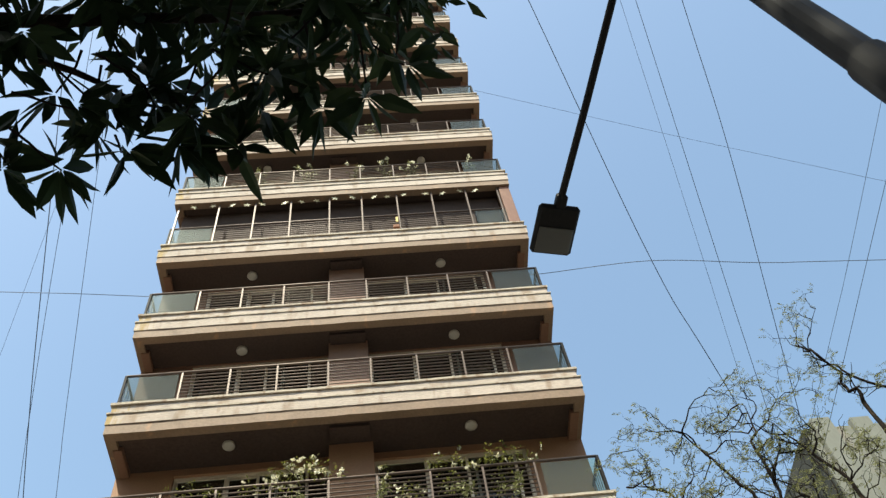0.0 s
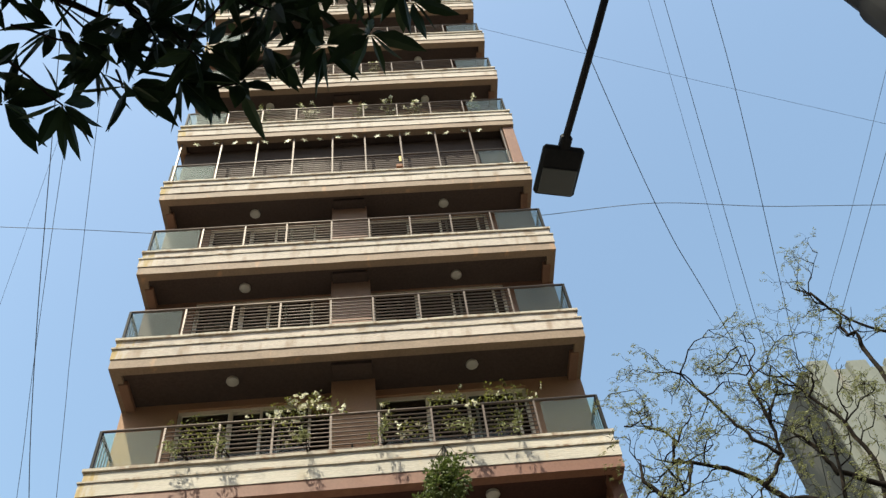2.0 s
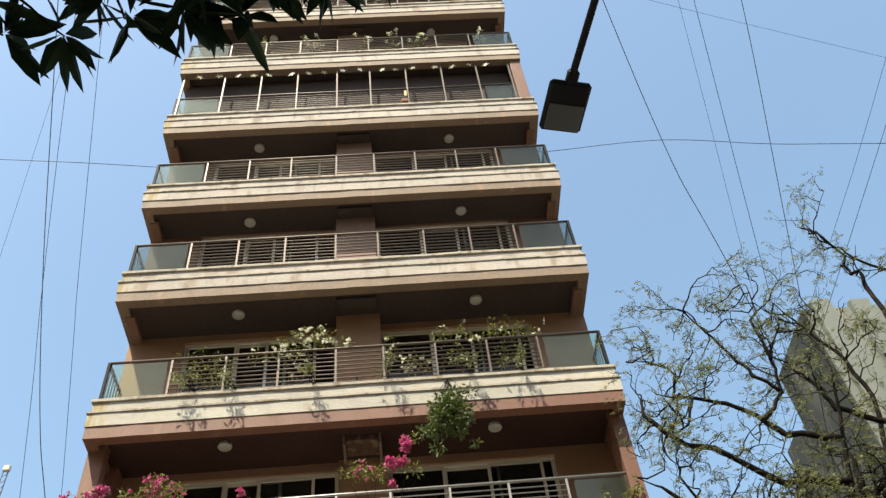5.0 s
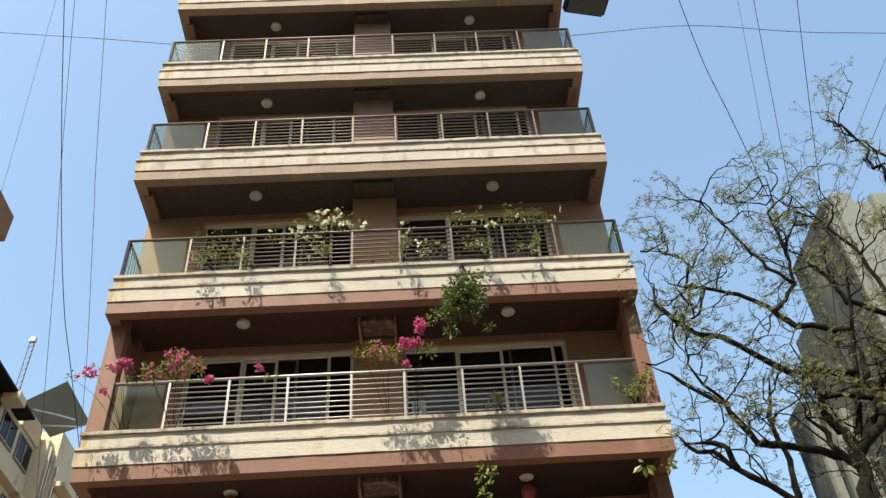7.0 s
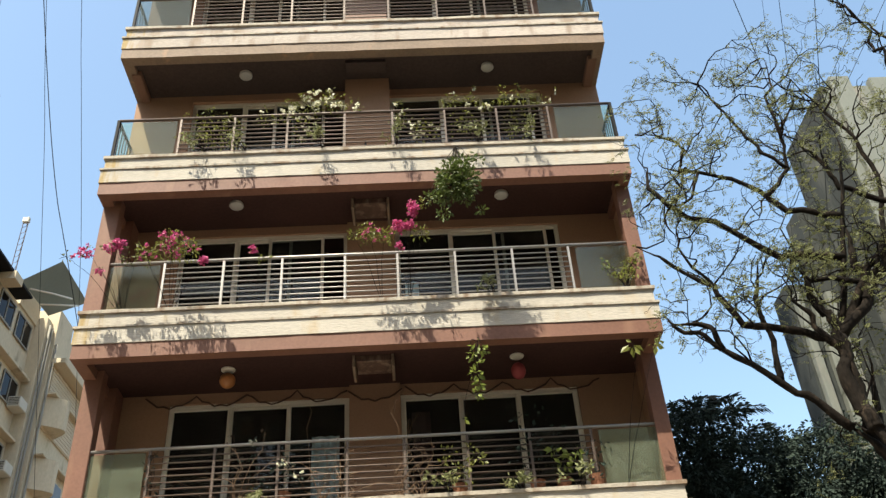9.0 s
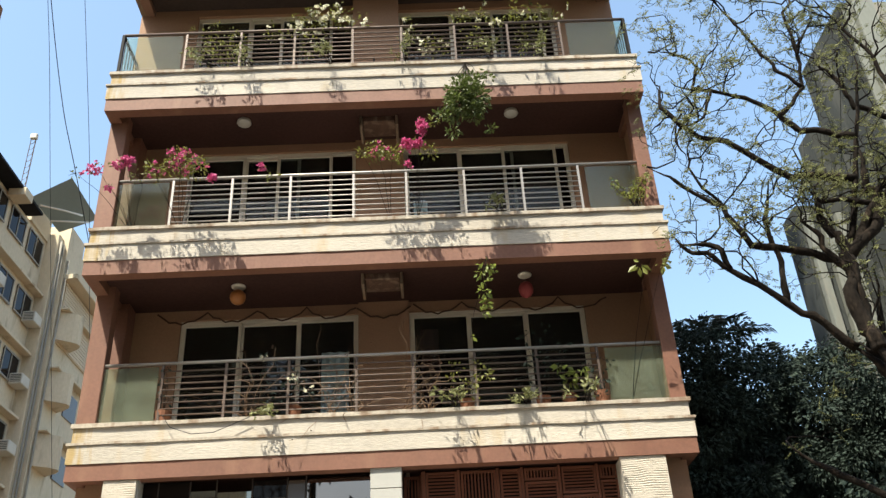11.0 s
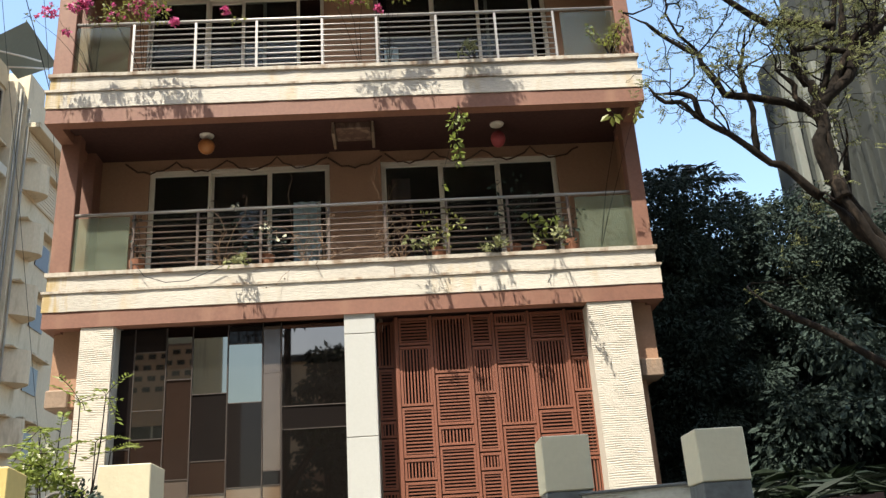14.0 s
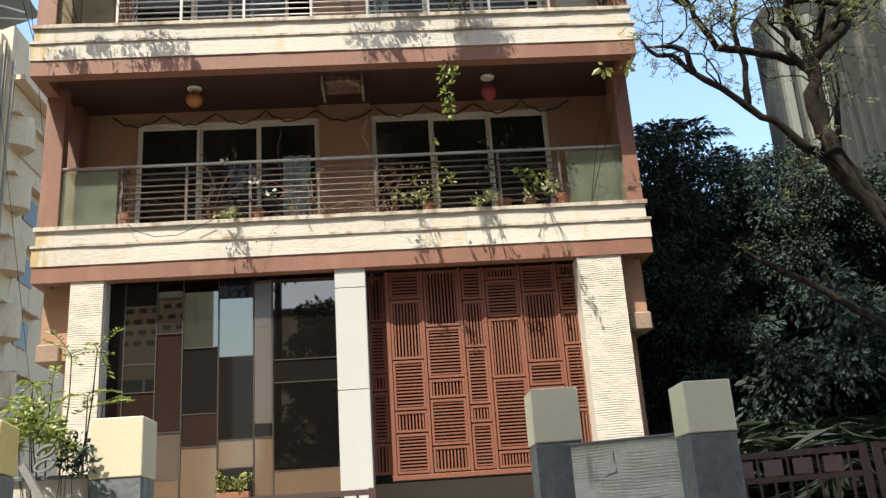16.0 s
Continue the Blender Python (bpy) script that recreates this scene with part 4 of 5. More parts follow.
dense_tree((12.6, 5.6, 0), [(-0.7, 0, 8.2, 1.2, 1.4), (0.2, 0.3, 6.6, 1.6, 1.9), (0.9, 0.2, 7.6, 1.2, 1.5), (-0.8, -0.3, 4.6, 1.5, 2.0), (0.9, 0, 4.4, 1.6, 2.0), (-0.7, -0.4, 2.0, 1.5, 1.8), (1.0, -0.4, 1.8, 1.6, 1.8)], 86000, 0.085, 1, "dense dark green tree beside the tower")
dense_tree((15.2, 5.0, 0), [(-1.2, 0, 7.6, 1.2, 1.2), (0.4, 0, 7.0, 1.5, 1.5), (-0.9, 0, 6.0, 1.5, 2.0), (1.2, 0, 5.6, 1.7, 2.0), (-0.8, 0, 3.6, 1.6, 2.0), (1.2, 0, 3.2, 1.7, 2.0), (0, 0, 1.4, 1.9, 1.6)], 78000, 0.089, 2, "dense dark green tree in shade")
dense_tree((18.0, 4.0, 0), [(0, 0, 8.2, 1.9, 1.6), (-1.6, 0, 7.0, 1.4, 1.5), (0.2, 0, 6.6, 1.9, 2.0), (-1.0, 0, 5.2, 1.7, 2.2), (1.2, 0, 5.0, 1.9, 2.2), (0, 0, 2.6, 2.2, 2.2)], 43000, 0.111, 3, "dense dark green tree at the plot's edge")
dense_tree((10.9, 5.4, 0), [(0.1, 0, 8.3, 0.9, 1.2), (0, 0, 7.3, 0.95, 1.3), (-0.3, 0, 5.8, 1.0, 1.6), (0.2, 0, 4.0, 1.1, 1.7), (-0.2, -0.3, 2.0, 1.2, 1.8)], 54000, 0.085, 12, "dense dark green tree close to the tower's flank")
dense_tree((12.2, 1.6, 0), [(0, 0, 4.0, 0.9, 1.2), (0.9, -0.2, 3.2, 1.0, 1.4), (-0.6, 0.3, 2.4, 0.9, 1.4), (1.6, 0.2, 1.8, 1.1, 1.4)], 13000, 0.13, 4, "broad-leaved dark shrub tree beside the pier")
# Added dark sheet; stands for the deep shade between the trees.
tagged(part("plot_wall", boxes((9.45, 24.0, 8.4, 8.6, 0, 8.2)), CONCRETE), "added dark backdrop closing the gaps between the trees", "wall", kind="structure")


dense_tree((2.3, -18.8, 0), [(0.5, 0, 9.4, 1.1, 1.4), (0.2, 0, 7.6, 1.4, 1.8), (-0.2, 0, 5.6, 1.4, 1.7)], 9000, 0.22, 15, "street tree across the road")


def palm(at, height, fronds, length, seed, label, low=0.25, high=1.15):
    ob = thing("palm", at, label, "palm tree")
    rr = random.Random(seed)
    bm = bmesh.new()
    n = 8
    tube(bm, [(0.04 * math.sin(i), 0.03 * i, height * i / n) for i in range(n + 1)], [0.11 - 0.05 * i / n for i in range(n + 1)], 8)
    part("trunk", bm, BARK, ob)
    for f in range(fronds):
        a = f * 2.4 + rr.uniform(-0.3, 0.3)
        up = rr.uniform(low, high)
        d = Vector((math.cos(a) * math.cos(up), math.sin(a) * math.cos(up), math.sin(up)))
        pts = []
        for i in range(15):
            u = i / 14
            pts.append(Vector((0, 0.03 * n, height)) + d * length * u + Vector((0, 0, -0.75 * length * u * u * (0.5 + rr.random() * 0.05))))
        bm = bmesh.new()
        tube(bm, pts, [0.022 * (1 - 0.85 * i / 14) for i in range(15)], 4)
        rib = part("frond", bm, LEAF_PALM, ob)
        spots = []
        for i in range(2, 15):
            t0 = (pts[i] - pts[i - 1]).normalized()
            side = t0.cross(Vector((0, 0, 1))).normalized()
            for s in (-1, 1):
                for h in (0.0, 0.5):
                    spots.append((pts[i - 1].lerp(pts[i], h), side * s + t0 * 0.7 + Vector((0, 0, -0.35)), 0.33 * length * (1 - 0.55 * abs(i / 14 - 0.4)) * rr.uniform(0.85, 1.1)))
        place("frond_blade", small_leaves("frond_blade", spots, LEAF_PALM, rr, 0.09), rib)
    return ob


palm((11.9, 7.0, 0), 10.0, 9, 1.6, 5, "coconut palm rising behind the dark trees")
palm((13.6, 7.4, 0), 9.0, 8, 1.7, 6, "coconut palm half hidden in the trees")
palm((11.7, 0.3, 0), 1.3, 15, 3.0, 7, "feathery clump palm behind the gate", 0.75, 1.4)
palm((10.75, 0.5, 0), 1.1, 13, 2.7, 8, "feathery clump palm behind the gate", 0.8, 1.4)
palm((12.5, -0.6, 0), 1.2, 13, 2.8, 18, "feathery clump palm behind the gate", 0.7, 1.35)
palm((9.75, 0.2, 0), 0.5, 10, 2.3, 9, "small clump palm in shade", 0.85, 1.4)


# ---- mango branches overhead ----
mango = thing("mango_tree", (1.6, -11.2, 0), "mango tree whose dark leafy branches hang overhead", "tree")
O = Vector((1.6, -11.2, 0))
rr = random.Random(21)
bm = bmesh.new()
tube(bm, wander(rr, (0, 0, 0), (0.2, 0.1, 4.2), 6, 0.3), [0.26, 0.24, 0.22, 0.2, 0.19, 0.18, 0.16], 10)
A, U, V = Vector((3.656, -10.587, 6.142)) - O, Vector((2.056, 0.167, 0.259)), Vector((-0.115, 0.854, -0.368))
DEEP = U.cross(V).normalized()
EDGE = ((-0.6, 0.95), (0.0, 0.93), (0.13, 0.94), (0.20, 0.74), (0.28, 0.86), (0.40, 0.82), (0.46, 0.80), (0.54, 0.86), (0.60, 0.66), (0.75, 0.66), (0.86, 0.60), (0.97, 0.42), (1.0, 0.30))


def edge(u):
    for (a, p), (b, q) in zip(EDGE, EDGE[1:]):
        if u <= b:
            return p + (q - p) * (u - a) / (b - a)
    return 0.3


twigs = bmesh.new()
spots = []


def whorl(c, n, size):
    main = (unit(rr) + Vector((0.5, 0.6, -0.5))).normalized()
    for i in range(n):
        d = (main * 0.5 + unit(rr) * 1.0 + Vector((0, 0, -0.25))).normalized()
        spots.append((c + d * 0.015, d, size * rr.uniform(0.7, 1.15)))
    tube(twigs, wander(rr, c - main * 0.3 + unit(rr) * 0.05, c, 3, 0.05), [0.008, 0.007, 0.006, 0.005], 5)


limb_a = wander(rr, (0.2, 0.1, 4.2), A - U * 0.2 + V * 0.1 + DEEP * 0.2, 7, 0.3)
tube(bm, limb_a, [0.13 - 0.012 * i for i in range(8)], 8)
limb_b = wander(rr, limb_a[-1], A + U * 0.92 + V * 0.15 + DEEP * 0.15, 9, 0.25)
tube(bm, limb_b, [0.045 - 0.004 * i for i in range(10)], 7)
limb_c = wander(rr, limb_a[-1], A + U * 0.35 + V * 0.6 + DEEP * 0.15, 7, 0.25)
tube(bm, limb_c, [0.035 - 0.004 * i for i in range(8)], 7)
made = 0
while made < 94:
    u = rr.uniform(-0.45, 0.97)
    v = rr.uniform(-1.0, 0.95)
    low = edge(u) - 0.08
    if v > low or (v < -0.1 and rr.random() < 0.5):
        continue
    if 0.02 < u < 0.10 and v > 0.30 and rr.random() < 0.8:
        continue
    whorl(A + U * u + V * v + DEEP * rr.uniform(-0.25, 0.25), rr.randint(8, 12), 0.255)
    made += 1
for u, _ in EDGE[1:-1]:
    whorl(A + U * u + V * (edge(u) - 0.03) + DEEP * rr.uniform(-0.1, 0.1), 11, 0.27)
# unseen high crown, added to shade the gate posts, pole and hanging leaves
high = []
tube(bm, wander(rr, (0.2, 0.1, 4.2), (0.6, -1.5, 13.0), 8, 0.6), [0.17 - 0.014 * i for i in range(9)], 8)
clumps = []
while len(clumps) < 90:
    c = Vector((rr.uniform(-4.0, 3.6), rr.uniform(-8.0, 2.0), rr.uniform(11.5, 16.0)))
    if c.y > -1.6 and c.x < 0.3:
        continue
    if ((c.x + 0.2) / 3.9) ** 2 + ((c.y + 3.2) / 5.2) ** 2 < 1:
        clumps.append(c)
# More unseen clumps, set where they shade the right-hand gate posts.
while len(clumps) < 185:
    clumps.append(Vector((rr.uniform(1.1, 4.4), rr.uniform(0.2, 2.6), rr.uniform(11.6, 13.6))))
for c in clumps:
    tube(bm, wander(rr, (0.6, -1.5, 11.5), c, 3, 0.4), [0.05, 0.04, 0.03, 0.015], 5)
    for i in range(70):
        u = unit(rr)
        high.append((c + u * rr.uniform(0.1, 0.95), u + Vector((0, 0, -0.4)), rr.uniform(0.22, 0.34)))
part("trunk", bm, BARK, mango)
tagged(part("branchwork", twigs, TWIG, mango), kind="stuff")
tagged(place("upper_crown", small_leaves("upper_crown", high, LEAF_MANGO, rr, 0.4), mango), kind="stuff")
tagged(place("crown", leaf_mesh("crown", spots, LEAF_MANGO, rr, wide=0.32), mango), kind="stuff")


# ---- old beige block ----
block = thing("beige_apartment_block", (-13.6, 17.6, 0), "old beige plastered block with ledges and window units", "building")
part("wall", boxes((-8.0, 0.0, -2.0, 9.7, 0, 25.9)), BEIGE, block)
part("roof_slab", boxes((-8.3, 0.75, -2.3, 7.3, 25.95, 26.10), bevel=0.02), BLACK, block, "dark overhanging roof sheet")
part("roof_room", boxes((-7.5, 0.10, 7.5, 9.7, 25.9, 27.2)), BEIGE, block)
pillar = part("drain_pillar", boxes((-1.0, 0.62, 9.7, 10.3, 0, 26.4), bevel=0.03), BEIGE, block)
for y in (9.85, 10.15):
    part("drain_pipe", tube(bmesh.new(), [(0.72, y, 0), (0.72, y, 12), (0.72, y, 26.0)], 0.055, 8), AGED_FRAME, pillar)
part("drain_pipe", tube(bmesh.new(), [(0.98, 10.5, 0), (0.98, 10.5, 12), (0.98, 10.45, 25.2)], 0.06, 8), AGED_FRAME, pillar)
part("rear_wall", boxes((-6.0, 0.9, 10.3, 12.2, 0, 27.2)), BEIGE, block)
part("rear_wing", boxes((-6.0, 0.9, 12.2, 22.0, 0, 24.0)), BEIGE, block)
bm = bmesh.new()
low = [(0.7, 5.9, 26.12), (0.7, 9.4, 26.3), (1.7, 11.4, 28.3), (1.7, 7.5, 28.3)]
f = bm.faces.new([bm.verts.new(p) for p in low])
bmesh.ops.solidify(bm, geom=[f], thickness=0.05)
sheet = part("tilted_roof_sheet", bm, CONCRETE_PALE, block, "grey tilted roof sheet on struts")
for a, b in (((0.85, 6.6, 26.1), (1.62, 9.6, 27.4)), ((0.85, 8.0, 26.1), (1.62, 10.6, 27.6))):
    part("strut", tube(bmesh.new(), [a, ((a[0] + b[0]) / 2 + 0.1, (a[1] + b[1]) / 2, (a[2] + b[2]) / 2), b], 0.05, 6), FRAME, sheet)
rs = random.Random(5)
ledge = data("ledge", boxes((0, 0.42, -2.2, 9.68, 0, 0.13), bevel=0.015), BEIGE)
glass_me = data("window", boxes((0.004, 0.06, 0, 1.55, 0, 1.25)), NIGHTGLASS)
bars = data("window_bar", boxes((0.05, 0.09, -0.03, 0.03, -0.03, 1.28)), AGED_FRAME)
sill = data("window_rail", boxes((0.05, 0.10, -0.05, 1.60, -0.05, 0.03)), AGED_FRAME)
ac_me = data("air_conditioner", boxes((0.0, 0.62, 0, 0.85, 0, 0.52), bevel=0.03), ACBODY)
slot = data("vent_slot", boxes((0.10, 0.56, -0.012, 0.0, -0.012, 0.012)), BLACK)
for f in range(8):
    z = 1.8 + 3.15 * f
    if f < 7:
        place("ledge", ledge, block, (0, 0, z + 2.05))
    for y in (-1.2, 1.1, 3.6, 5.7, 7.75):
        win = place("window", glass_me, block, (0, y, z + 0.45), "dark window in a pale frame")
        for i in range(3):
            place("window_bar", bars, win, (0, 0.775 * i, 0))
        place("window_rail", sill, win)
        place("window_rail", sill, win, (0, 0, 1.27))
        if y > 7 and f < 7 or f % 3 == 0 and y == 3.6:
            ac = place("air_conditioner", ac_me, block, (0.03, y + 0.95, z + 0.30), "aged white window air conditioner")
            for j in range(5):
                place("vent_slot", slot, ac, (0, -0.002, 0.10 + 0.08 * j))
    # bowed balcony front and bay on the rear part
    bm = bmesh.new()
    ring = [(0.9, 10.6)] + [(0.9 + 0.95 * math.sin(math.pi * i / 8), 10.6 + 1.8 * i / 8) for i in range(1, 8)] + [(0.9, 12.4)]
    lo, hi = [bm.verts.new((x, y, 0)) for x, y in ring], [bm.verts.new((x, y, 1.55)) for x, y in ring]
    for i in range(len(ring) - 1):
        bm.faces.new((lo[i], lo[i + 1], hi[i + 1], hi[i]))
    bm.faces.new(lo)
    bm.faces.new(hi)
    if f < 7:
        bow = part("bowed_balcony", bm, BEIGE, block, "bowed beige balcony front", (0, 0, z + 0.2))
        part("balcony_lip", boxes((0.9, 1.45, 10.5, 12.5, 1.56, 1.66), bevel=0.02), BEIGE, bow)
        part("bay_ledge", boxes((0.9, 1.3, 12.7, 15.2, z + 2.0, z + 2.14), bevel=0.02), BEIGE, block)
        part("bay_window", boxes((0.9, 0.96, 13.0, 14.6, z + 0.3, z + 1.6)), GREYGLASS, block)
part("stair_wall", boxes((-5.9, 0.86, 12.25, 16.5, 24.0, 26.4)), BEIGE, block)
part("cornice", boxes((0.9, 1.6, 10.4, 15.3, 24.15, 24.42), bevel=0.02), BEIGE, block)
part("tiled_wall", boxes((0.9, 0.98, 10.7, 15.2, 20.8, 24.1)), TILE, block)
for i in range(18):
    part("tile_course", boxes((0.98, 1.01, 10.7, 15.2, 20.85 + i * 0.18, 20.99 + i * 0.18)), TILE, block)
mast = thing("lattice_mast", (-13.1, 22.9, 26.0), "thin lattice radio mast on the roof", "mast")
for x, y in ((-0.12, 0), (0.12, 0), (0, 0.2)):
    part("leg", tube(bmesh.new(), [(x, y, 0), (x, y, 1.6), (x, y, 3.1)], 0.02, 5), STEEL_DIM, mast)
for i in range(9):
    part("brace", tube(bmesh.new(), [(-0.12, 0, i * 0.35), (0, 0.1, i * 0.35 + 0.15), (0.12, 0, i * 0.35 + 0.3)], 0.012, 4), STEEL_DIM, mast)
part("antenna", boxes((-0.16, 0.16, -0.1, 0.1, 3.1, 3.4), bevel=0.03), ACBODY, mast)
part("mast_base", boxes((-0.4, 0.4, -0.4, 0.4, -0.4, 0.0)), BEIGE, mast)
side = thing("neighbour_house", (-9.0, -1.5, 0), "orange-brown house whose upper corner shows", "house")
part("wall", boxes((-6.0, 5.7, 0.0, 2.2, 0, 14.2)), BEIGE, side)
part("roof", boxes((-6.0, 6.42, -0.1, 2.42, 14.2, 14.9), bevel=0.02), TAN, side)

# ---- grey concrete tower ----
grey = thing("concrete_tower", (18.05, 7.4, 0), "grey concrete tower block with pale vertical fins", "building")
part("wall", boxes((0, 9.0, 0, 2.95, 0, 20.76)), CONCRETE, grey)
# Pale skin that keeps the front lighter than the darkened flank.
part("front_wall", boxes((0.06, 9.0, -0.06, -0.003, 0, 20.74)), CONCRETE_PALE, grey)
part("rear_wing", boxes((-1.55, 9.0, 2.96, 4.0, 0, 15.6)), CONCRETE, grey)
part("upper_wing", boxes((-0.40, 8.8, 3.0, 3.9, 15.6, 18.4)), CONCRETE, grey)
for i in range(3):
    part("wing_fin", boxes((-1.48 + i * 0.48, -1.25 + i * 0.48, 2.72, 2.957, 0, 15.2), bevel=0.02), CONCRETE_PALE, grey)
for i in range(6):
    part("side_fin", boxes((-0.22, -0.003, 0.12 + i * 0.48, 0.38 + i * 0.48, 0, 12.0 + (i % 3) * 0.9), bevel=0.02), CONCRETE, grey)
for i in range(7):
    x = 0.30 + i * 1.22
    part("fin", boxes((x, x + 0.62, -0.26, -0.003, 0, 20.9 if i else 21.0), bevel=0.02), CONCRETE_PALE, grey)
for f in range(6):
    z = 1.0 + f * 3.05
    bal = part("balcony", boxes((0.9, 4.0, -1.25, -0.27, z, z + 0.2), bevel=0.02), CONCRETE_PALE, grey)
    part("balcony_rail", boxes((0.9, 4.0, -1.25, -1.20, z + 1.02, z + 1.08)), BLACK, bal)
    bar = data("baluster", boxes((-0.012, 0.012, -1.235, -1.212, z + 0.2, z + 1.02)), STEEL_DIM)
    for i in range(24):
        place("baluster", bar, bal, (0.95 + i * 0.13, 0, 0))
    part("window", boxes((1.5, 3.6, -0.28, -0.264, z + 0.3, z + 2.3)), NIGHTGLASS, grey)

# ---- houses across the street, out of view, for the glass to mirror ----
def street_house(at, width, height, label, band, holes=False):
    ob = thing("street_house", at, label, "house")
    part("wall", boxes((0, width, -8, 0, 0, height)), BEIGE, ob)
    part("roof", boxes((-0.2, width + 0.2, -8.2, 0.2, height, height + 0.3)), CONCRETE, ob)
    for f in range(int(height / 3.05)):
        z = 0.8 + 3.0 * f
        part("band", boxes((0.0, width, 0.004, 0.25, z + 2.3, z + 2.9)), band, ob)
        for i in range(int(width / 3.3)):
            x = 0.9 + 3.3 * i
            win = part("window", boxes((x, x + 1.8, 0.004, 0.05, z + 0.4, z + 2.0)), NIGHTGLASS, ob)
            part("window_frame", boxes((x + 0.86, x + 0.94, 0.05, 0.09, z + 0.4, z + 2.0)), FRAME, win)
    if holes:
        hole = data("hole", boxes((-0.17, 0.17, 0.255, 0.27, -0.11, 0.11), bevel=0.005), NIGHTGLASS)
        part("pierced_panel", boxes((width - 9.0, width, 0.20, 0.262, 8.6, 12.6)), PIERCED, ob)
        for i in range(16):
            for j in range(5):
                place("hole", hole, ob, (width - 8.7 + i * 0.55 + 0.2 * (j % 2), 0.006, 10.4 + j * 0.48))


street_house((-34.0, -24.0, 0), 30.2, 27.0, "brown and beige apartment house with a pierced panel", MAROON, True)
# Two made-up houses; their heights choose sky or wall in the reflections.
street_house((-0.1, -25.0, 0), 4.9, 11.5, "unseen low house that lets the lobby glass mirror sky", TAN)
street_house((5.0, -25.0, 0), 24.0, 25.0, "unseen tall house that keeps sky out of window reflections", TAN)


# ---- fittings on the balconies ----
def globe(x, k, colour=GLOBE, r=0.13):
    ob = thing("ceiling_light", (x, front(k) + (0.90 if k == 2 else 0.64), base(k) + (0.16 if k <= 3 else 0.10)), "white round ceiling light under a balcony" if colour is GLOBE else "coloured festive lamp under a balcony", "ceiling light", "balcony ceiling lights")
    part("base", tube(bmesh.new(), [(0, 0, -0.035), (0, 0, -0.018), (0, 0, 0.0)], [0.085, 0.115, 0.12], 14), FRAME, ob)
    if colour is GLOBE:
        part("shade", ball(bmesh.new(), (0, 0, -0.045), r, 0.34), colour, ob)
    elif colour is ORANGE:
        part("shade", ball(bmesh.new(), (0, 0, -0.20), 0.135, 1.0), colour, ob)
    else:
        part("shade", ball(bmesh.new(), (0, 0, -0.28), 0.125, 1.2), colour, ob)


for k in range(2, 10):
    for x in (2.30, 7.10):
        globe(x, k, (ORANGE if x < 5 else RED) if k == 2 else GLOBE)


def garland(k, x0, x1, drops, z, y, mat, r):
    ob = thing("garland", (x0, y, z), "dry brown garland looped above the windows", "garland")
    n = drops * 8
    w = x1 - x0
    pts = []
    for i in range(n + 1):
        u = (i % 8) / 8
        pts.append((w * i / n, -0.02 + 0.015 * math.sin(i), -0.20 * 4 * u * (1 - u) + 0.02 * math.sin(i * 2.7)))
    part("string", tube(bmesh.new(), pts, r, 5), mat, ob)
    return ob


Z = base(1) + 0.87
garland(1, 0.75, 4.2, 4, Z + 2.33, front(1) + 1.09, GARLAND, 0.015)
garland(1, 4.22, 5.15, 1, Z + 2.26, front(1) + 1.03, GARLAND, 0.015)
garland(1, 5.2, 8.6, 4, Z + 2.33, front(1) + 1.09, GARLAND, 0.015)


def curtain(x0, x1, k, mat, label, h=1.95, depth=1.36):
    bm = bmesh.new()
    n = int((x1 - x0) / 0.03)
    lo, hi = [], []
    for i in range(n + 1):
        y = 0.03 * math.sin(i * 1.1)
        lo.append(bm.verts.new(((x1 - x0) * i / n, y, 0)))
        hi.append(bm.verts.new(((x1 - x0) * i / n, y * 0.6, h)))
    for i in range(n):
        bm.faces.new((lo[i], lo[i + 1], hi[i + 1], hi[i]))
    bmesh.ops.solidify(bm, geom=bm.faces[:], thickness=0.006)
    tagged(part("curtain", bm, mat, None, "", (x0, front(k) + depth, base(k) + 0.835)), label, "curtain")


curtain(3.62, 4.08, 1, CURTAIN, "pale blue cloth hung before the window", 1.5, 1.05)
curtain(5.30, 5.62, 1, MAUVE, "mauve curtain drawn aside behind the window", 2.0)
curtain(5.28, 5.52, 2, CURTAIN, "pale blue cloth hung before the window", 1.0, 1.05)
curtain(3.5, 4.0, 3, CURTAIN, "pale blue cloth hung before the window", 0.55, 0.88)
for k in (4, 5):
    curtain(1.3, 2.0, k, CURTAIN_TAN, "beige curtain behind an upper window", 2.0)
    curtain(7.0, 7.9, k, CURTAIN_TAN, "beige curtain behind an upper window", 2.0)


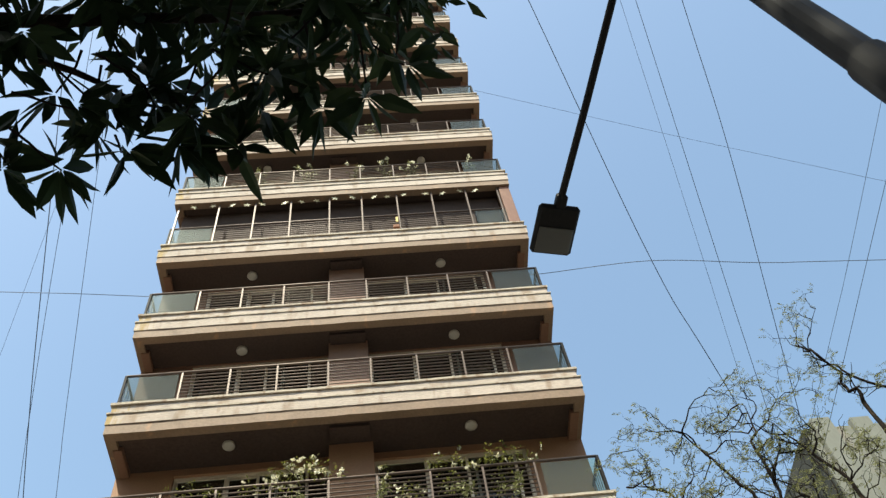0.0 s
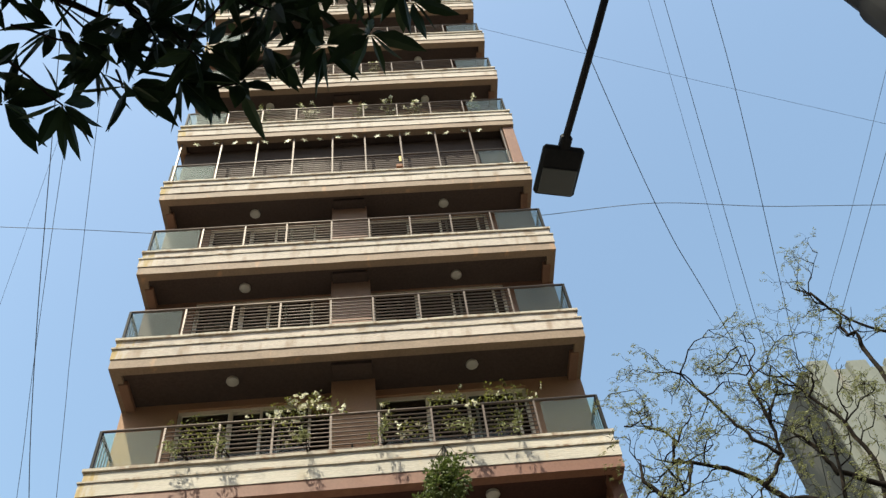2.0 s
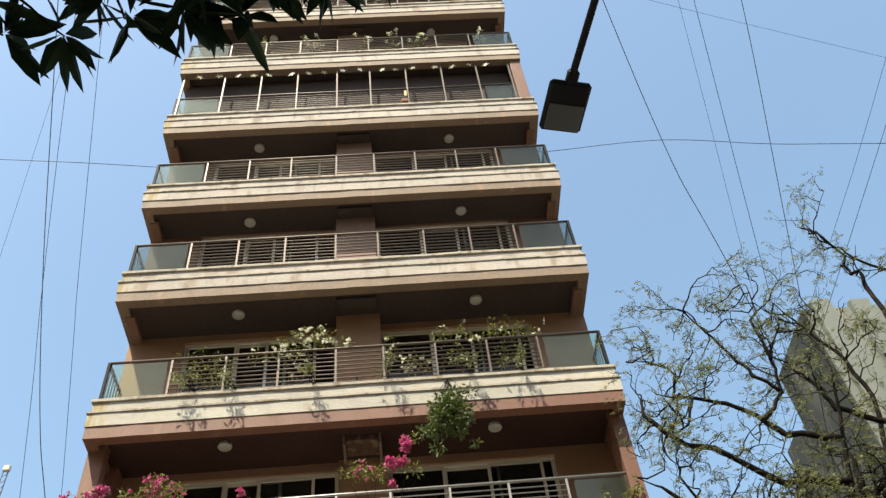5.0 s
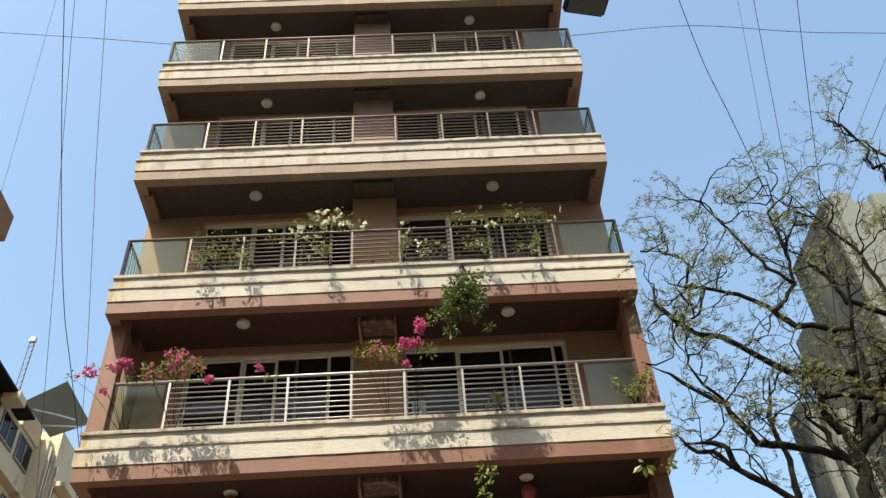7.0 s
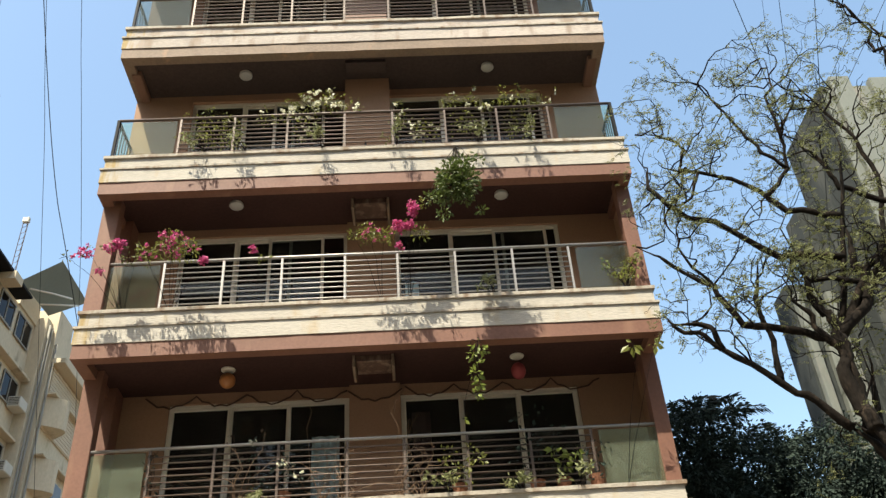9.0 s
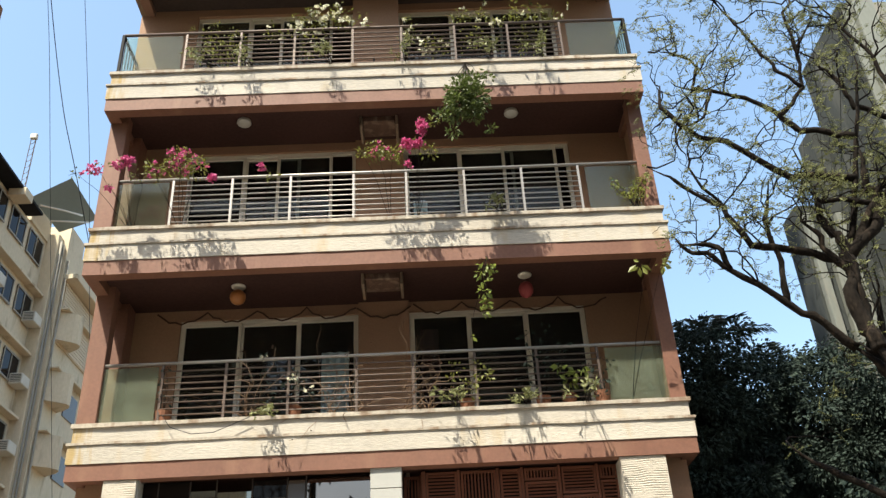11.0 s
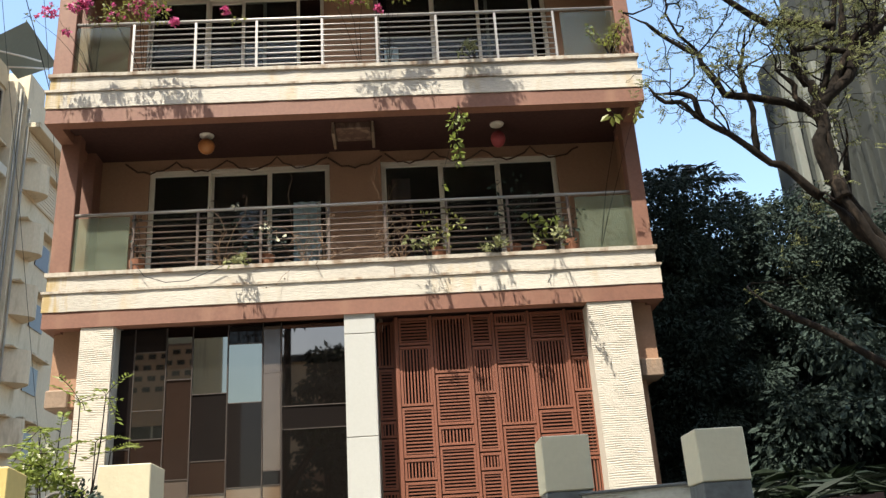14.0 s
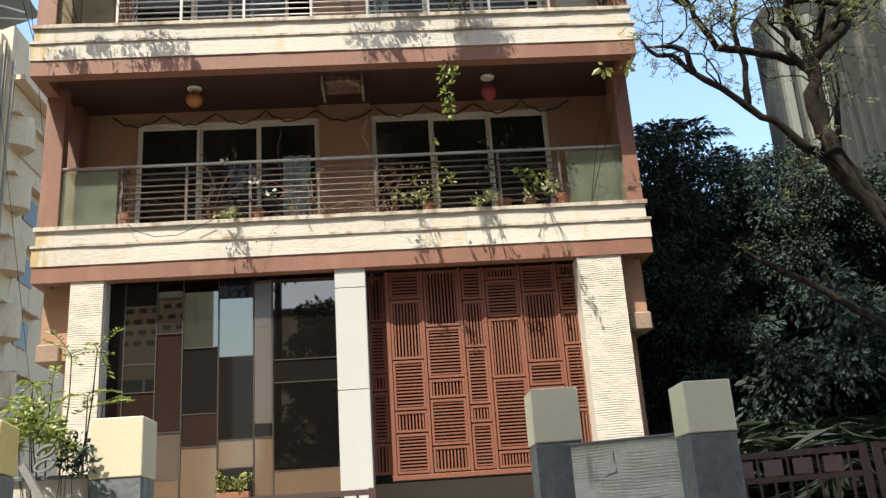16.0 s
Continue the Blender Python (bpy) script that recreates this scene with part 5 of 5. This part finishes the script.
# ---- plants ----
def shrub(name, at, label, reach, n_stems, leaves, size, seed, leaf=LEAF_FRESH, flower=None, blooms=0, lean=(0, 0, 1), bloom=0.085, pot=False, wide=0.5, category="plant", low=2):
    rr = random.Random(seed)
    ob = thing(name, at, label, category)
    if pot:
        bm = bmesh.new()
        bmesh.ops.create_cone(bm, cap_ends=True, segments=14, radius1=0.10, radius2=0.14, depth=0.24, matrix=Matrix.Translation((0, 0, 0.12)))
        part("pot", bm, TERRA, ob)
    bm, spots, flowers = bmesh.new(), [], []
    root = Vector((0, 0, 0.22 if pot else 0))
    for s in range(n_stems):
        d = (Vector(lean) + unit(rr) * 0.75).normalized()
        end = root + Vector((d.x * reach[0], d.y * reach[1], d.z * reach[2])) * rr.uniform(0.55, 1.1)
        pts = wander(rr, root + unit(rr) * 0.03, end, 7, 1.1 if leaf is GARLAND else 0.25, -0.06)
        tube(bm, pts, [(0.009 - 0.001 * i) * (0.75 if leaf is GARLAND else 1) for i in range(8)], 4)
        for i in range(leaves // n_stems):
            j = rr.randint(low, 7)
            spots.append((pts[j] + unit(rr) * rr.uniform(0, 0.09), unit(rr) + Vector((0, 0, -0.1)), size * rr.uniform(0.6, 1.3)))
        for i in range(max(0, blooms // n_stems)):
            c = pts[rr.choice((5, 6, 7))] + unit(rr) * rr.uniform(0, 0.10)
            for q in range(6):
                flowers.append((c, unit(rr), bloom * rr.uniform(0.8, 1.2)))
    tagged(part("stalk", bm, DRYVINE if leaf is GARLAND else TWIG, ob), kind="stuff" if n_stems > 1 else "")
    tagged(place("foliage", small_leaves("foliage", spots, leaf, rr, wide), ob), kind="stuff")
    if flowers:
        tagged(place("blossom", small_leaves("blossom", flowers, flower, rr, 0.8), ob), kind="stuff")
    return ob


F3, Z3 = front(3), base(3) + 0.87
F2, Z2 = front(2), base(2) + 0.87
F1, Z1 = front(1), base(1) + 0.87

def spilling(name, root, label, clumps, seed, leaf=LEAF_FRESH, size=0.06, flower=None, bloom=0.05):
    """Arching stalks from a root to leafy or flowering clumps: (x, y, z, radius, leaves, blooms)."""
    rr = random.Random(seed)
    ob = thing(name, root, label, "plant")
    root = Vector(root)
    bm, spots, flowers = bmesh.new(), [], []
    start = Vector((0, 0, 0))
    if name == "potted_plant":
        pot = bmesh.new()
        bmesh.ops.create_cone(pot, cap_ends=True, segments=14, radius1=0.09, radius2=0.125, depth=0.22, matrix=Matrix.Translation((0, 0, 0.11)))
        part("pot", pot, TERRA, ob)
        start = Vector((0, 0, 0.21))
    for x, y, z, r, leaves, blooms in clumps:
        c = Vector((x, y, z)) - root
        pts = wander(rr, start, c, 7, 0.18, -0.10)
        tube(bm, pts, [0.0065 - 0.0006 * i for i in range(8)], 4)
        for i in range(max(3, leaves // 40)):
            tube(bm, wander(rr, c, c + unit(rr, 0.8) * r * rr.uniform(0.7, 1.15), 4, 0.06), [0.005, 0.004, 0.004, 0.003, 0.002], 4)
        for i in range(leaves):
            u = unit(rr, 0.75)
            spots.append((c + u * r * rr.uniform(0.25, 1.0), u + unit(rr) * 0.8 + Vector((0, 0, -0.25)), size * rr.uniform(0.6, 1.3)))
        for i in range(blooms):
            u = unit(rr, 0.75)
            p = c + (u + Vector((0, 0, 0.25 if leaves > 40 else 0.0))) * r * rr.uniform(0.3, 0.95)
            for q in range(5):
                flowers.append((p + unit(rr) * 0.012, unit(rr), bloom * rr.uniform(0.8, 1.3)))
    tagged(part("stalk", bm, TWIG, ob), kind="stuff")
    if spots:
        tagged(place("foliage", small_leaves("foliage", spots, leaf, rr, 0.5), ob), kind="stuff")
    if flowers:
        tagged(place("blossom", small_leaves("blossom", flowers, flower, rr, 0.85), ob), kind="stuff")
    return ob


spilling("bougainvillea", (0.62, F2 + 0.30, Z2), "pink bougainvillea reaching past the corner column", ((0.68, -0.05, 10.38, 0.13, 12, 34), (0.54, -0.08, 10.29, 0.10, 8, 12), (0.20, -0.08, 10.21, 0.14, 10, 16), (-0.09, -0.08, 10.15, 0.12, 12, 2), (0.46, -0.04, 9.89, 0.07, 4, 9), (0.92, -0.05, 10.06, 0.16, 24, 0)), 8, LEAF_OLIVE, 0.06, PINK)
spilling("bougainvillea", (1.40, F2 + 0.30, Z2), "pink bougainvillea spilling over the railing", ((1.53, -0.07, 10.32, 0.24, 170, 26), (1.21, -0.05, 10.14, 0.20, 90, 5), (1.87, -0.07, 10.19, 0.20, 110, 6), (1.59, -0.08, 10.12, 0.16, 70, 5), (2.09, -0.08, 9.96, 0.075, 4, 22), (1.06, -0.05, 10.29, 0.10, 26, 0)), 7, LEAF_FRESH, 0.06, PINK)
spilling("bougainvillea", (4.90, F2 + 0.30, Z2), "pink bougainvillea over the middle of the railing", ((4.71, -0.08, 10.35, 0.20, 150, 10), (4.99, -0.08, 10.31, 0.18, 130, 3), (4.47, -0.08, 10.34, 0.10, 22, 0)), 9, LEAF_FRESH, 0.055, PINK)
spilling("bougainvillea", (5.35, F2 + 0.28, Z2), "bright pink bougainvillea clusters above the railing", ((5.24, -0.08, 10.47, 0.13, 6, 42), (5.40, -0.08, 10.50, 0.10, 6, 26), (5.46, -0.08, 10.88, 0.11, 6, 30), (5.48, -0.08, 10.76, 0.10, 6, 22), (5.24, -0.07, 10.07, 0.07, 4, 12), (5.57, -0.08, 10.31, 0.15, 40, 0), (5.67, -0.08, 10.96, 0.12, 36, 0)), 10, LEAF_FRESH, 0.06, PINK)
spilling("bougainvillea", (2.75, F2 + 0.34, Z2), "single pink bougainvillea spray behind the railing", ((2.78, 0.45, 10.52, 0.07, 3, 9), (2.95, 0.4, 10.30, 0.12, 18, 0)), 6, LEAF_FRESH, 0.06, PINK)
spilling("hanging_bush", (6.30, F3 + 0.10, Z3), "bushy green plant hanging below the balcony edge", ((6.29, -0.54, 11.30, 0.20, 260, 0), (6.11, -0.55, 11.15, 0.24, 420, 0), (6.37, -0.55, 11.00, 0.24, 460, 0), (6.08, -0.56, 10.89, 0.24, 420, 0), (6.29, -0.55, 10.73, 0.18, 200, 0), (5.95, -0.55, 10.66, 0.14, 90, 0), (5.76, -0.53, 10.69, 0.10, 40, 0), (5.95, -0.53, 10.35, 0.12, 50, 0), (6.57, -0.60, 11.42, 0.12, 40, 0), (6.54, -0.53, 10.37, 0.08, 22, 0)), 11, LEAF_BUSH, 0.08)
spilling("flowering_climber", (3.6, F3 + 0.34, Z3), "white-flowered climber growing over the railing", ((3.25, F3 + 0.12, Z3 + 1.05, 0.26, 72, 7), (3.65, F3 + 0.10, Z3 + 1.15, 0.30, 104, 13), (4.05, F3 + 0.10, Z3 + 1.22, 0.28, 88, 8), (4.45, F3 + 0.10, Z3 + 1.12, 0.18, 32, 2), (3.45, F3 + 0.2, Z3 + 1.48, 0.12, 6, 3), (3.95, F3 + 0.2, Z3 + 1.52, 0.14, 11, 2), (3.5, F3 + 0.28, Z3 + 0.65, 0.28, 64, 3), (2.85, F3 + 0.2, Z3 + 0.95, 0.22, 48, 2)), 1, LEAF_FRESH, 0.06, WHITE, 0.07)
spilling("flowering_climber", (1.9, F3 + 0.34, Z3), "bushy green climber behind the balcony railing", ((1.85, F3 + 0.28, Z3 + 0.62, 0.34, 240, 0), (1.55, F3 + 0.26, Z3 + 0.95, 0.16, 28, 0), (2.15, F3 + 0.25, Z3 + 0.92, 0.24, 72, 1), (1.35, F3 + 0.22, Z3 + 1.10, 0.12, 14, 0), (1.75, F3 + 0.2, Z3 + 1.14, 0.14, 24, 0)), 3, LEAF_FRESH, 0.06, WHITE, 0.06)
spilling("flowering_climber", (5.55, F3 + 0.34, Z3), "thin climber with white flowers behind the railing", ((5.35, F3 + 0.22, Z3 + 0.85, 0.20, 40, 5), (5.65, F3 + 0.22, Z3 + 0.52, 0.24, 72, 7), (5.30, F3 + 0.15, Z3 + 1.18, 0.10, 11, 1), (5.9, F3 + 0.28, Z3 + 0.62, 0.20, 48, 2)), 4, LEAF_FRESH, 0.06, WHITE, 0.065)
spilling("flowering_climber", (6.5, F3 + 0.34, Z3), "green climber with few white flowers over railing", ((6.25, F3 + 0.18, Z3 + 1.20, 0.22, 72, 1), (6.65, F3 + 0.18, Z3 + 1.16, 0.22, 64, 1), (6.5, F3 + 0.28, Z3 + 0.70, 0.30, 104, 1), (6.95, F3 + 0.12, Z3 + 0.98, 0.14, 32, 4), (6.75, F3 + 0.2, Z3 + 1.58, 0.06, 3, 1)), 5, LEAF_FRESH, 0.06, WHITE, 0.06)
spilling("flowering_climber", (7.5, F3 + 0.34, Z3), "leafy green climber over the balcony railing", ((7.35, F3 + 0.15, Z3 + 1.22, 0.26, 104, 1), (7.75, F3 + 0.15, Z3 + 1.18, 0.24, 88, 1), (7.55, F3 + 0.28, Z3 + 0.65, 0.34, 160, 1), (8.05, F3 + 0.15, Z3 + 1.10, 0.14, 32, 2), (7.6, F3 + 0.18, Z3 + 1.50, 0.10, 11, 0), (8.35, F3 + 0.2, Z3 + 1.42, 0.06, 3, 1)), 6, LEAF_FRESH, 0.06, WHITE, 0.06)
shrub("potted_plant", (8.95, F2 + 0.08, Z2), "green plant growing over the balcony corner", (0.55, 0.3, 0.85), 8, 200, 0.075, 13, LEAF_FRESH, None, 0, (-0.1, -0.3, 0.9))
spilling("climbing_vine", (6.40, F2 + 0.06, base(2)), "leafy vine hanging under the balcony edge", ((6.38, 0.45, 8.42, 0.11, 16, 0), (6.28, 0.45, 8.36, 0.10, 9, 0), (6.46, 0.45, 8.38, 0.08, 7, 0), (6.35, 0.45, 8.16, 0.09, 13, 0), (6.32, 0.45, 7.98, 0.09, 14, 0), (6.34, 0.45, 7.80, 0.08, 13, 0), (6.31, 0.45, 7.64, 0.07, 9, 0), (6.07, 0.45, 7.24, 0.03, 2, 0)), 14, LEAF_LIME, 0.105)
spilling("potted_plant", (6.0, F1 + 0.32, Z1), "yellow-green plant behind the balcony railing", ((5.83, 1.28, 7.06, 0.15, 20, 0), (6.28, 1.26, 6.97, 0.18, 36, 0), (6.03, 1.28, 6.76, 0.20, 42, 0), (5.74, 1.30, 6.92, 0.10, 8, 0), (6.20, 1.28, 7.16, 0.10, 8, 0)), 15, LEAF_FRESH, 0.075)
spilling("potted_plant", (7.2, F1 + 0.34, Z1), "thin dark plant climbing above the railing", ((7.01, 1.28, 7.62, 0.14, 9, 0), (7.33, 1.28, 7.62, 0.16, 10, 0), (7.57, 1.30, 7.40, 0.14, 9, 0), (7.13, 1.30, 7.15, 0.22, 24, 0), (7.40, 1.32, 6.95, 0.20, 18, 0), (6.95, 1.34, 6.90, 0.16, 14, 0)), 16, LEAF_DARK, 0.09)
spilling("potted_plant", (7.6, F1 + 0.30, Z1), "bright yellow-green leaves between the railing bars", ((7.47, 1.24, 7.02, 0.08, 9, 0), (7.72, 1.22, 6.92, 0.10, 14, 0), (7.60, 1.24, 6.78, 0.09, 10, 0), (7.86, 1.24, 7.00, 0.06, 5, 0)), 17, LEAF_LIME, 0.14)
spilling("potted_plant", (8.10, F1 + 0.22, Z1), "thin climbing plant on the railing post", ((8.07, 1.26, 7.02, 0.14, 15, 0), (8.22, 1.24, 7.08, 0.09, 6, 0), (8.06, 1.26, 6.56, 0.12, 12, 0), (8.10, 1.26, 6.80, 0.12, 10, 0)), 18, LEAF_DARK, 0.08)
spilling("potted_plant", (3.3, F1 + 0.28, Z1), "straggly potted plant behind the railing", ((3.37, 1.28, 7.01, 0.16, 26, 3), (3.50, 1.28, 6.81, 0.16, 18, 2), (2.82, 1.28, 7.42, 0.10, 4, 3), (2.80, 1.34, 7.10, 0.20, 14, 0), (3.10, 1.34, 6.80, 0.24, 24, 0)), 19, LEAF_DARK, 0.08, WHITE, 0.05)
spilling("potted_plant", (1.30, F1 + 0.24, Z1), "thin climbing plant on the railing post", ((1.31, 1.27, 7.28, 0.10, 7, 0), (1.28, 1.27, 7.05, 0.13, 12, 0), (1.36, 1.27, 6.78, 0.12, 9, 0)), 20, LEAF_DARK, 0.07)
for i, (x, seed) in enumerate(((4.2, 31), (5.0, 32), (5.4, 33), (3.9, 34), (2.6, 35))):
    shrub("dry_vine", (x, F1 + 0.19, Z1), "dry leafless vine tangled in the railing", (0.9, 0.08, 1.15), 15, 30, 0.05, seed, GARLAND, None, 0, (0.1, 0, 0.6))
spilling("leafy_shoot", (8.55, F1 + 0.20, Z1), "long bare shoot with broad leaves at its tip", ((8.80, 0.45, 8.36, 0.08, 8, 0), (9.17, 0.45, 8.34, 0.08, 7, 0)), 41, LEAF_FRESH, 0.15)
for x, k, seed in ((2.2, 7, 51), (5.0, 7, 52), (5.9, 7, 53), (6.7, 7, 54), (8.6, 7, 55), (3.6, 7, 56), (5.6, 8, 57), (6.0, 10, 58), (2.9, 8, 59)):
    shrub("potted_plant", (x, front(k) + 0.3, base(k) + 0.87), "thin potted plant above an upper railing", (0.45, 0.2, 1.55), 7, 110, 0.09, seed, LEAF_OLIVE, WHITE, 7, pot=True)
spilling("roadside_shrub", (2.62, -4.55, 0), "bushy green shrub with white flowers by the wall", ((2.63, -4.75, 2.60, 0.16, 260, 2), (2.49, -4.75, 2.66, 0.14, 200, 3), (2.74, -4.72, 2.50, 0.12, 130, 1), (2.56, -4.78, 2.74, 0.08, 50, 5), (2.40, -4.70, 2.52, 0.12, 110, 0), (2.84, -4.70, 2.42, 0.10, 60, 0)), 61, LEAF_LIME, 0.055, WHITE, 0.03)
spilling("roadside_shrub", (2.86, -4.55, 0), "dark leafy shoots beside the cream wall", ((2.91, -4.75, 2.40, 0.12, 60, 0), (2.96, -4.72, 2.30, 0.10, 46, 0), (2.83, -4.75, 2.34, 0.10, 40, 0)), 62, LEAF_DARK, 0.06)
fern = thing("feathery_shrub", (2.62, -4.42, 0), "tall leggy shrub with feathery pinnate leaves", "shrub")
rf = random.Random(64)
stalks, spots = bmesh.new(), []
for tx, ty, tz in ((2.45, -4.5, 3.02), (2.72, -4.5, 3.22), (2.95, -4.55, 3.15), (2.62, -4.35, 2.98), (2.85, -4.4, 2.85), (2.50, -4.6, 2.80), (3.02, -4.5, 2.75)):
    end = Vector((tx - 2.62, ty + 4.42, tz))
    pts = wander(rf, unit(rf) * 0.05 + Vector((0, 0, 0.06)), end, 8, 0.3)
    tube(stalks, pts, [0.014 - 0.0012 * i for i in range(9)], 5)
    for j in (6, 7, 8, 8, 8, 8):
        d = (unit(rf, 0.5) + Vector((0.1, -0.2, 0.35))).normalized()
        ln = rf.uniform(0.22, 0.36)
        rib = [pts[j] + d * ln * i / 8 + Vector((0, 0, -0.10 * (i / 8) ** 2)) for i in range(9)]
        tube(stalks, rib, 0.003, 4)
        side = d.cross(Vector((0, 0, 1))).normalized()
        for i in range(2, 9):
            for q in (-1, 1):
                spots.append((rib[i], side * q + d * 0.6 + Vector((0, 0, -0.15)), rf.uniform(0.045, 0.07)))
tagged(part("stalk", stalks, TWIG, fern), kind="stuff")
tagged(place("foliage", small_leaves("foliage", spots, LEAF_LIME, rf, 0.34), fern), kind="stuff")
shrub("roadside_shrub", (4.05, -3.9, 0), "green shrub before the lobby glass", (0.4, 0.3, 2.1), 7, 160, 0.09, 63, LEAF_FRESH, WHITE, 4, (0, 0, 1.8))

# thin sprays added over the balcony edges to cast leaf shadows on the bands
rs2 = random.Random(77)
for k, xs in ((3, (1.7, 2.6, 3.8, 5.3, 6.6, 7.8)), (2, (6.9,)), (1, (3.2, 5.9, 6.9, 7.9))):
    for x in xs:
        spot = (x + rs2.uniform(-0.15, 0.15), front(k) + 0.04, base(k) + 0.88)
        shrub("shadow_spray", spot, "thin leafy spray added to cast shadows on the balcony band", (0.45, 0.95 if k == 1 and x > 7.5 else 0.62, 0.12), 5, 90, 0.085, rs2.randint(0, 9999), LEAF_OLIVE, None, 0, (-0.5, -1.2, 0.05), wide=0.4, low=4)

# ---- enclosed balcony with paper stars ----
K = 6
YE, ZE = front(K) + 0.15, base(K) + 0.87
cage = thing("balcony_enclosure", (0, YE, ZE), "steel-framed balcony enclosure hung with pale stars", "enclosure")
for x in POSTS + (0.15, W - 0.40):
    part("tall_post", boxes((x - 0.02, x + 0.02, -0.03, 0.03, 0, 2.24)), STEEL_DIM, cage)
part("head_rail", boxes((0.15, W - 0.3, -0.03, 0.03, 2.20, 2.26)), STEEL_DIM, cage)
part("brown_column", boxes((W - 0.34, W - 0.05, -0.05, 0.9, 0, 2.26), bevel=0.01), MAROON, cage)
part("screen_cloth", boxes((0.2, W - 0.4, 0.30, 0.31, 0.0, 2.2)), SOFFIT_UP, cage, "brown mesh cloth behind the posts")
bm = bmesh.new()
ring = [bm.verts.new((0.12 * (1 if i % 2 == 0 else 0.38) * math.sin(i * math.pi / 5), 0, 0.12 * (1 if i % 2 == 0 else 0.38) * math.cos(i * math.pi / 5))) for i in range(10)]
bmesh.ops.solidify(bm, geom=[bm.faces.new(ring)], thickness=0.012)
star = data("paper_star", bm, WHITE)
for i in range(17):
    s = place("star", star, cage, (0.55 + i * 0.49 + rs.uniform(-0.08, 0.08), -0.06, 2.03 + rs.uniform(-0.05, 0.05)))
    s.rotation_euler = (0, rs.uniform(-0.6, 0.6), rs.uniform(-0.4, 0.4))
basket = thing("hanging_basket", (6.05, YE - 0.06, ZE + 0.15), "small red basket with a yellow ribbon on railing", "basket")
part("basket", boxes((-0.09, 0.09, -0.06, 0.06, 0.0, 0.16), bevel=0.02), TERRA, basket)
part("ribbon", boxes((0.0, 0.07, -0.02, 0.0, 0.35, 0.62), bevel=0.008), YELLOW, basket)

# loose cord on the first balcony's edge
cord = bmesh.new()
bend = [(1.36, 1.125, 6.48), (1.50, 1.125, 6.28), (1.83, 1.125, 6.16), (2.16, 1.125, 6.17), (2.45, 1.125, 6.29), (2.69, 1.125, 6.39)]
tube(cord, [Vector(p) + Vector((0, rs.uniform(-0.004, 0.004), 0)) for p in bend], 0.006, 5)
tagged(part("loose_cord", cord, CABLE), "thin loose cord drooping over the cream balcony band", "cord")

# planter inside the lobby glass
for i, x in enumerate((2.80, 3.05)):
    shrub("potted_plant", (x, Y1 + 0.24, 2.36), "small green plant in a box before the glass", (0.22, 0.10, 0.28), 7, 130, 0.06, 90 + i, LEAF_FRESH, None, 0, (0, -0.2, 0.9))
tagged(part("planter_box", boxes((2.74, 3.2, Y1 + 0.16, Y1 + 0.30, 2.24, 2.38), bevel=0.01), TERRA), "narrow planter box fixed before the lobby glass", "planter")
